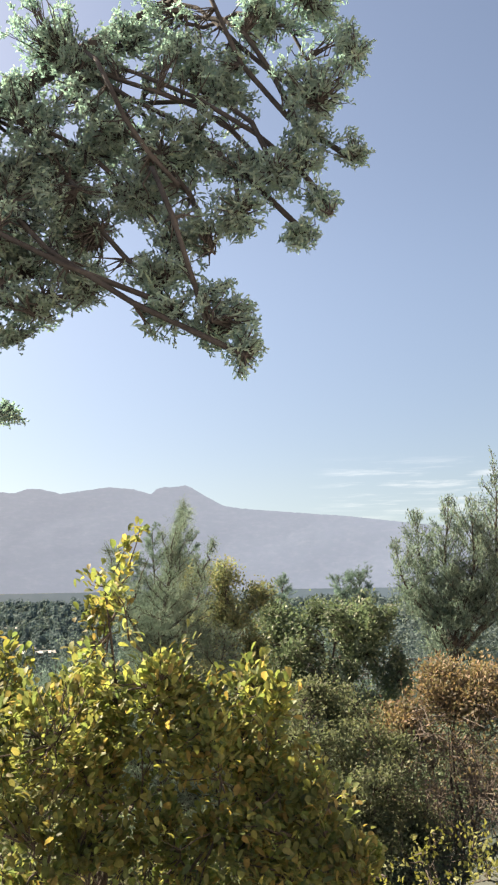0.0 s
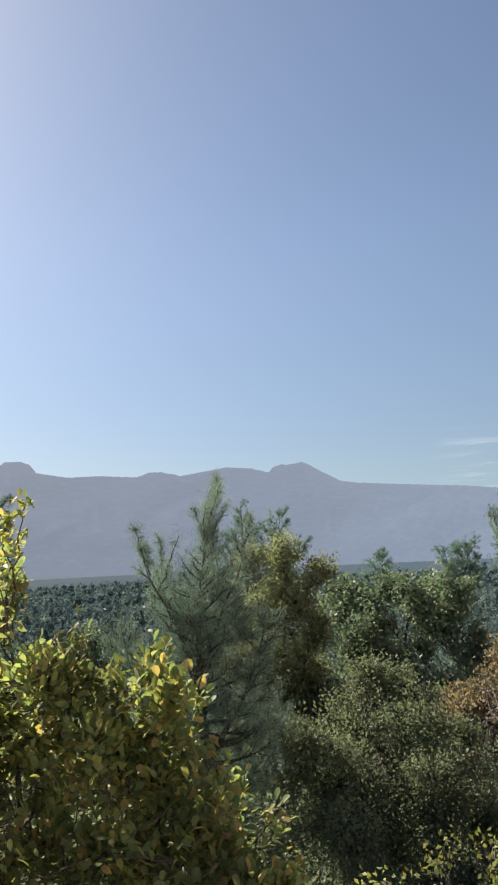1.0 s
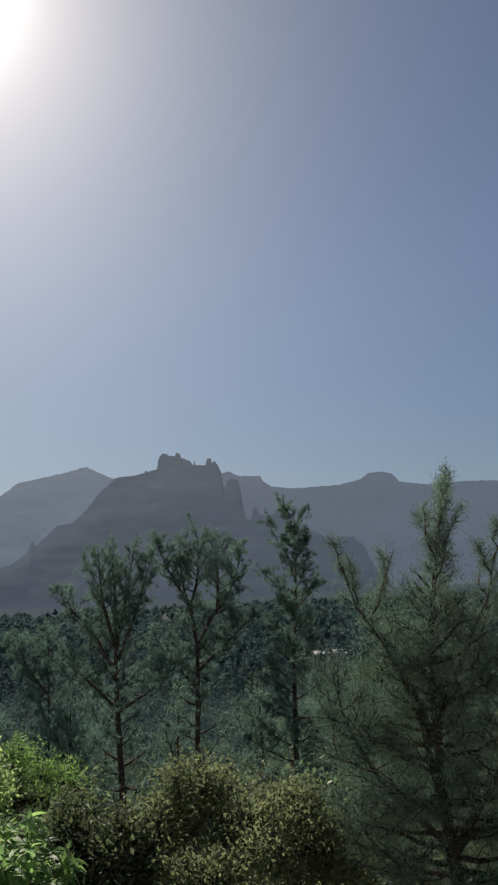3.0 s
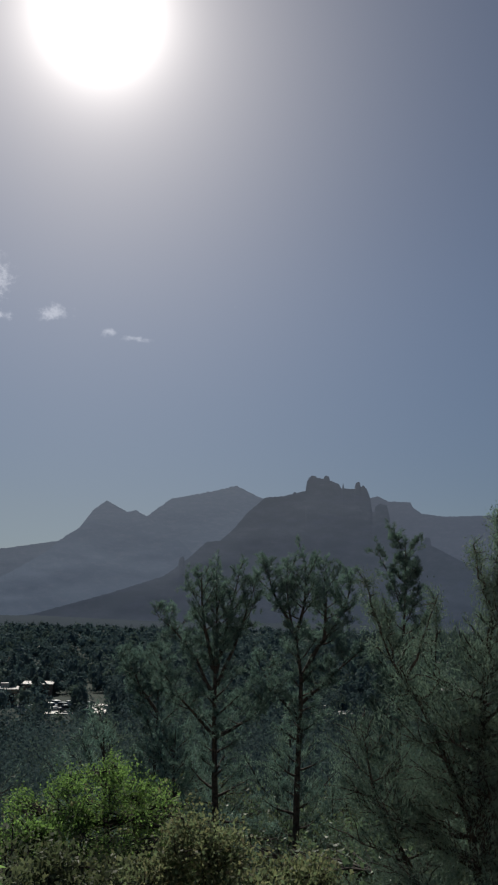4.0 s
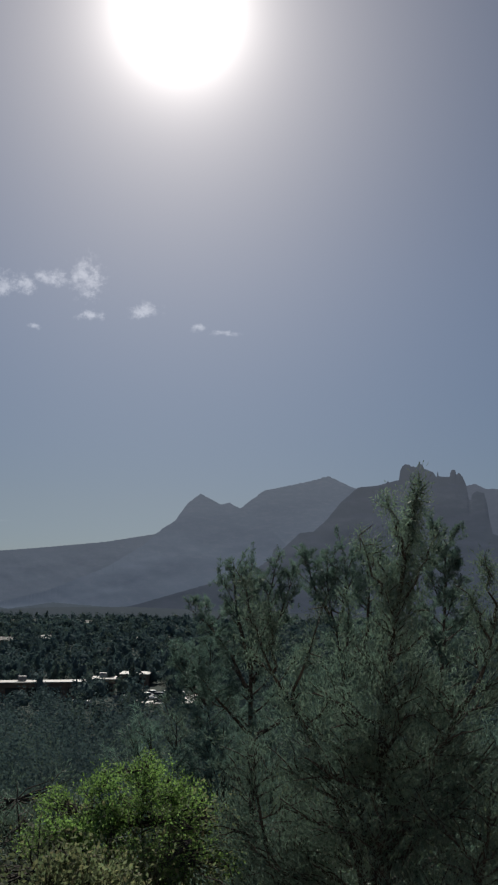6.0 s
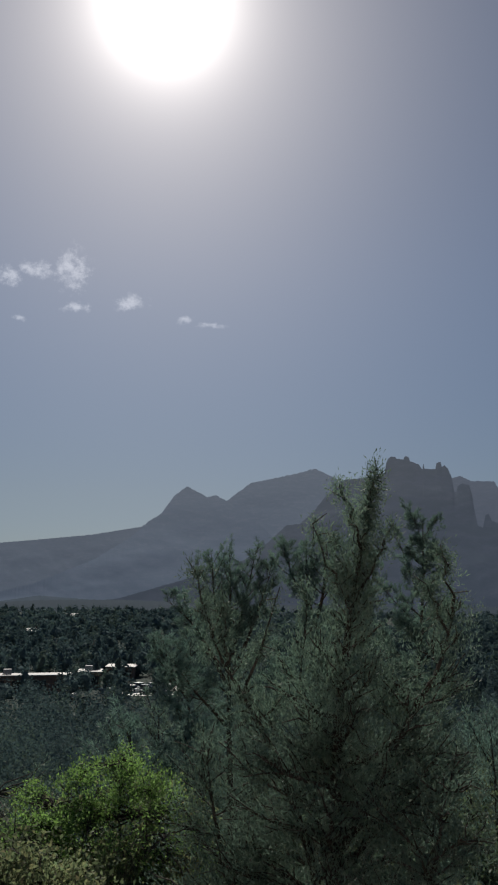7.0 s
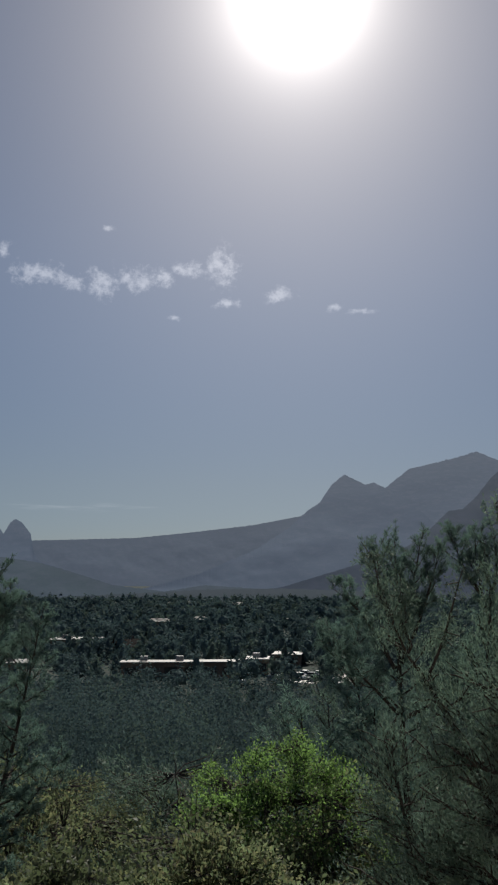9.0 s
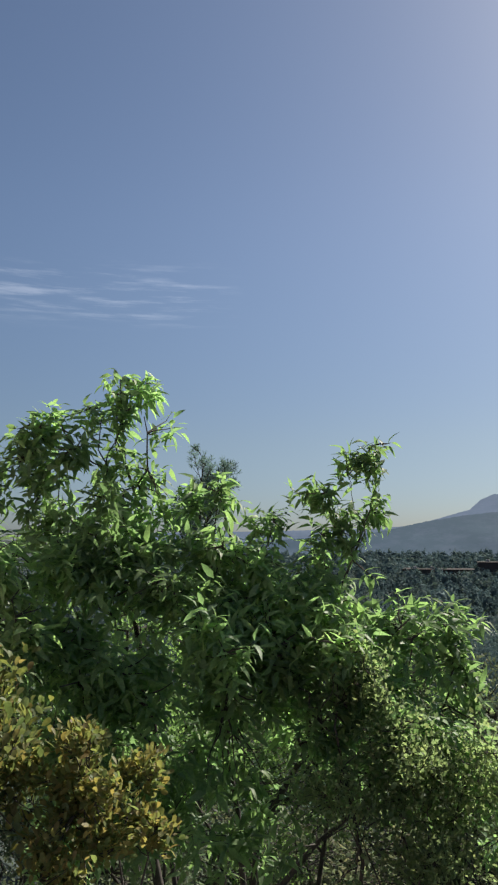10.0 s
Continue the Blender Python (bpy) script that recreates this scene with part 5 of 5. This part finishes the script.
# ---------------------------------------------------------------- juniper branch over the path
grow("overhanging_juniper", "juniper with dense scaly sprays hanging over the path", "tree", (-1.5, 1.1, 0.0),
     [(-0.32, 1.16, 2.48, 0.072, 0.064), (-0.36, 1.17, 2.37, 0.064, 0.055), (-0.24, 1.16, 2.42, 0.064, 0.064), (-0.16, 1.18, 2.50, 0.064, 0.055), (-0.08, 1.14, 2.41, 0.072, 0.055), (-0.02, 1.10, 2.36, 0.046, 0.064), (0.04, 1.10, 2.46, 0.055, 0.046), (0.12, 1.09, 2.47, 0.064, 0.036),
      (0.17, 1.05, 2.37, 0.027, 0.055), (0.11, 1.02, 2.29, 0.055, 0.046), (0.16, 1.02, 2.19, 0.027, 0.027), (0.09, 1.02, 2.21, 0.046, 0.046), (0.11, 1.01, 2.11, 0.027, 0.027), (0.05, 1.02, 2.15, 0.046, 0.036), (0.08, 1.02, 2.07, 0.027, 0.027), (0.00, 1.05, 2.19, 0.046, 0.036),
      (-0.08, 1.10, 2.25, 0.064, 0.064), (-0.19, 1.12, 2.28, 0.082, 0.072), (-0.29, 1.15, 2.27, 0.091, 0.082), (-0.35, 1.13, 2.21, 0.082, 0.082), (-0.14, 1.09, 2.17, 0.072, 0.055), (-0.26, 1.11, 2.14, 0.082, 0.064), (-0.33, 1.10, 2.09, 0.082, 0.064), (-0.23, 1.07, 2.02, 0.046, 0.046), (-0.30, 1.07, 1.99, 0.072, 0.027),
      (-0.08, 1.05, 2.08, 0.064, 0.036), (-0.01, 1.02, 2.10, 0.046, 0.046), (-0.11, 1.03, 2.02, 0.055, 0.027), (-0.10, 1.01, 1.95, 0.036, 0.046), (-0.03, 1.00, 1.96, 0.046, 0.036), (-0.00, 0.98, 1.90, 0.027, 0.046), (-0.04, 1.00, 1.92, 0.027, 0.027), (-0.41, 1.11, 2.07, 0.082, 0.082),
      (-0.33, 1.09, 1.95, 0.027, 0.019), (-0.33, 1.05, 1.83, 0.027, 0.019), (-0.48, 1.18, 2.32, 0.100, 0.137)],
     5200, "spray", M_SPRAY, 51, 0.034, 36, inner=0.0, twig_r=0.0009, stray=0.16, clump=0.4, wob=0.15, bark=M_LIMB, scale=1.0,
     spine_by=[(-1.32, 1.10, 1.41), (-0.73, 1.15, 2.05), (-0.46, 1.19, 2.35), (-0.22, 1.21, 2.53), (-0.00, 1.23, 2.68)])

# ---------------------------------------------------------------- town in the valley
M_WALL = plain_material("brown_stucco", (0.17, 0.13, 0.105), 0.9)
M_ROOF = plain_material("pale_flat_roof", (0.27, 0.265, 0.26), 0.6)
M_TILE_ROOF = plain_material("brown_roof", (0.045, 0.04, 0.038), 0.95)
M_DARK_WALL = plain_material("dark_stained_wall", (0.06, 0.052, 0.05), 0.9)
M_GLASS = plain_material("dark_glass", (0.03, 0.035, 0.04), 0.1)
M_RIM = plain_material("bright_metal", (0.6, 0.6, 0.6), 0.3, 0.8, 0.05)
M_TYRE = plain_material("tyre_rubber", (0.02, 0.02, 0.02), 0.9)


def box(bm, x0, x1, y0, y1, z0, z1, bevel=0.0):
    m = Matrix.Translation(((x0 + x1) / 2, (y0 + y1) / 2, (z0 + z1) / 2)) @ Matrix.Diagonal((x1 - x0, y1 - y0, z1 - z0, 1))
    r = bmesh.ops.create_cube(bm, size=1, matrix=m)
    if bevel:
        edges = list({e for v in r["verts"] for e in v.link_edges})
        bmesh.ops.bevel(bm, geom=edges, offset=bevel, segments=1, affect="EDGES")


def valley_spot(az, d):
    p = bearing(az, 0, d)
    return Vector((p.x, p.y, ground_z(p.x, p.y)))


def flat_building(label, az, d, wide, deep, high, turn=0.0, pale=True):
    """A low commercial building: walls, flat roof with parapet, a row of windows, roof units."""
    root = new("building")
    root.matrix_basis = Matrix.LocRotScale(valley_spot(az, d), Euler((0, 0, radians(az + turn))), None)
    tagged(root, label, "building", "buildings in the valley")
    bm = bmesh.new()
    box(bm, -wide / 2, wide / 2, 0, deep, -1.0, high)
    part("wall", bm, M_WALL if pale else M_DARK_WALL, root)
    bm = bmesh.new()
    box(bm, -wide / 2 - 0.4, wide / 2 + 0.4, -0.4, deep + 0.4, high + 0.004, high + 0.22, 0.05)
    part("roof", bm, M_ROOF if pale else M_TILE_ROOF, root)
    n = max(2, int(wide / 4))
    for i in range(n):
        x = -wide / 2 + (i + 0.5) * wide / n
        bm = bmesh.new()
        box(bm, x - wide / n * 0.32, x + wide / n * 0.32, -0.06, 0.1, 0.9, min(high - 0.6, 2.6))
        frame_ob = part("window", bm, M_DARK_WALL, root)
        bm = bmesh.new()
        box(bm, x - wide / n * 0.28, x + wide / n * 0.28, -0.075, -0.062, 1.0, min(high - 0.7, 2.5))
        part("pane", bm, M_GLASS, frame_ob)
    for i in range(max(1, int(wide / 12))):
        bm = bmesh.new()
        x = -wide / 2 + (i + 0.6) * wide / (wide / 12 + 1)
        box(bm, x - 0.9, x + 0.9, deep * 0.4, deep * 0.4 + 1.6, high + 0.35, high + 1.3, 0.08)
        part("roof_unit", bm, M_ROOF, root)
    return root


def gable_house(label, az, d, wide, deep, high, rise, turn=0.0, pale=False):
    root = new("house")
    root.matrix_basis = Matrix.LocRotScale(valley_spot(az, d), Euler((0, 0, radians(az + turn))), None)
    tagged(root, label, "house", "houses in the valley")
    bm = bmesh.new()
    box(bm, -wide / 2, wide / 2, 0, deep, -1.0, high)
    part("wall", bm, M_WALL, root)
    bm = bmesh.new()
    e = 0.6
    v = [bm.verts.new(c) for c in ((-wide / 2 - e, -e, high), (wide / 2 + e, -e, high), (wide / 2 + e, deep / 2, high + rise), (-wide / 2 - e, deep / 2, high + rise),
                                   (-wide / 2 - e, deep + e, high), (wide / 2 + e, deep + e, high))]
    for f in ((0, 1, 2, 3), (3, 2, 5, 4)):
        bm.faces.new([v[i] for i in f])
    bmesh.ops.solidify(bm, geom=bm.faces[:], thickness=0.2)
    part("roof", bm, M_ROOF if pale else M_TILE_ROOF, root)
    for x in (-wide * 0.3, 0.0, wide * 0.3):
        bm = bmesh.new()
        box(bm, x - 0.6, x + 0.6, -0.06, 0.1, 1.0, min(2.2, high - 0.3))
        frame_ob = part("window", bm, M_DARK_WALL, root)
        bm = bmesh.new()
        box(bm, x - 0.52, x + 0.52, -0.075, -0.062, 1.08, min(2.12, high - 0.38))
        part("pane", bm, M_GLASS, frame_ob)
    bm = bmesh.new()
    box(bm, wide * 0.2, wide * 0.2 + 0.7, deep * 0.6, deep * 0.6 + 0.7, high, high + rise + 0.7, 0.04)
    part("chimney", bm, M_DARK_WALL, root)
    return root


def car(label, colour, az, d, turn):
    paint = plain_material("car_paint", colour, 0.3, 0.1, 0.04)
    root = new("car")
    root.matrix_basis = Matrix.LocRotScale(valley_spot(az, d) + Vector((0, 0, 0.14)), Euler((0, 0, radians(az + turn))), None)
    tagged(root, label, "car", "parked cars")
    bm = bmesh.new()
    box(bm, -2.2, 2.2, -0.88, 0.88, 0.3, 0.95, 0.15)
    part("body", bm, paint, root)
    bm = bmesh.new()
    box(bm, -1.4, 1.1, -0.78, 0.78, 0.95, 1.48, 0.25)
    part("cabin", bm, M_GLASS, root)
    bm = bmesh.new()
    box(bm, -1.0, 0.7, -0.7, 0.7, 1.484, 1.54, 0.02)
    part("roof", bm, paint, root)
    for x in (-1.4, 1.4):
        for y in (-0.82, 0.82):
            bm = bmesh.new()
            bmesh.ops.create_cone(bm, cap_ends=True, segments=12, radius1=0.33, radius2=0.33, depth=0.22, matrix=Matrix.Translation((x, y, 0.33)) @ Matrix.Rotation(radians(90), 4, "X"))
            wheel = part("wheel", bm, M_TYRE, root)
            bm = bmesh.new()
            bmesh.ops.create_cone(bm, cap_ends=True, segments=10, radius1=0.2, radius2=0.17, depth=0.03, matrix=Matrix.Translation((x, y + math.copysign(0.125, y), 0.33)) @ Matrix.Rotation(radians(90), 4, "X"))
            part("rim", bm, M_RIM, wheel)
    for y in (-0.6, 0.6):
        bm = bmesh.new()
        box(bm, 2.19, 2.22, y - 0.17, y + 0.17, 0.62, 0.78, 0.01)
        part("headlight", bm, M_RIM, root)
    return root


flat_building("long low shop building with a pale flat roof", 65.6, 188, 27, 4.5, 3.6, 2)
flat_building("low stucco building with a pale flat roof", 58.4, 214, 7, 8, 3.0, -4)
flat_building("low stucco building with a pale flat roof", 60.3, 196, 5, 7, 3.4, 0)
flat_building("pale-roofed hall behind trees", 73.2, 255, 16, 10, 4.0, 0)
flat_building("wide low building with a pale roof", 84.5, 152, 12, 9, 3.2, 6)
flat_building("wide low building with a pale roof", 80.0, 168, 14, 10, 3.4, 3)
flat_building("small building with a pale roof", 77.0, 190, 6, 8, 3.6, 0)
flat_building("long dark flat-roofed building", 91.0, 400, 34, 20, 6.0, 0, False)
flat_building("dark flat-roofed building beside woods", 86.6, 420, 26, 16, 9.0, 0, False)
flat_building("low pale-roofed store standing among trees", 29.5, 210, 14, 10, 4.0, 4)
flat_building("low pale-roofed store standing among trees", 30.8, 330, 10, 8, 4.0, 4)
flat_building("low pale-roofed store standing among trees", 17.5, 360, 18, 10, 4.0, 0)
flat_building("low pale-roofed store standing among trees", 14.6, 230, 9, 8, 3.6, 0)
flat_building("low pale-roofed store standing among trees", 38.0, 160, 7, 6, 3.2, 0)
gable_house("small white-roofed house among trees", 64.8, 385, 7, 7, 3.4, 1.8, 20, True)
gable_house("small white-roofed house among trees", 67.9, 380, 9, 7, 3.2, 1.4, -10, True)
gable_house("small white-roofed house among trees", 62.7, 620, 9, 8, 4, 2, 0, True)
gable_house("small pale house among trees", 58.8, 400, 6, 6, 3, 1.5, 0, True)
gable_house("small house with a brown roof", 69.3, 240, 8, 7, 3.0, 2.0, 25)
gable_house("small house with a brown roof", 60.5, 300, 9, 7, 3.0, 1.8, -15)
gable_house("brown-roofed house beyond the shrubs", -7.6, 52, 8, 8, 3.4, 1.4, -8)
rng_cars = random.Random(4)
for i, (az, d) in enumerate(((55.4, 186), (55.9, 189), (56.4, 186), (56.9, 190), (57.3, 186), (56.1, 182), (55.2, 193), (58.6, 181), (58.9, 186), (61.6, 178), (84.8, 140), (83.0, 146), (79.2, 150), (78.1, 156), (76.9, 160))):
    white = i % 3 != 2
    car("white parked car in the valley" if white else "dark parked car in the valley", (0.75, 0.75, 0.74) if white else (0.08, 0.09, 0.11), az, d, rng_cars.uniform(-70, 70))

bm = bmesh.new()
c = valley_spot(56.2, 188)
box(bm, -9, 9, -9, 9, 0.0, 0.12)
lot = part("parking_lot", bm, plain_material("pale_concrete", (0.42, 0.41, 0.39), 0.6))
lot.matrix_basis = Matrix.LocRotScale(c, Euler((0, 0, radians(56))), None)
tagged(lot, "pale concrete parking lot among trees", "parking lot", kind="structure")
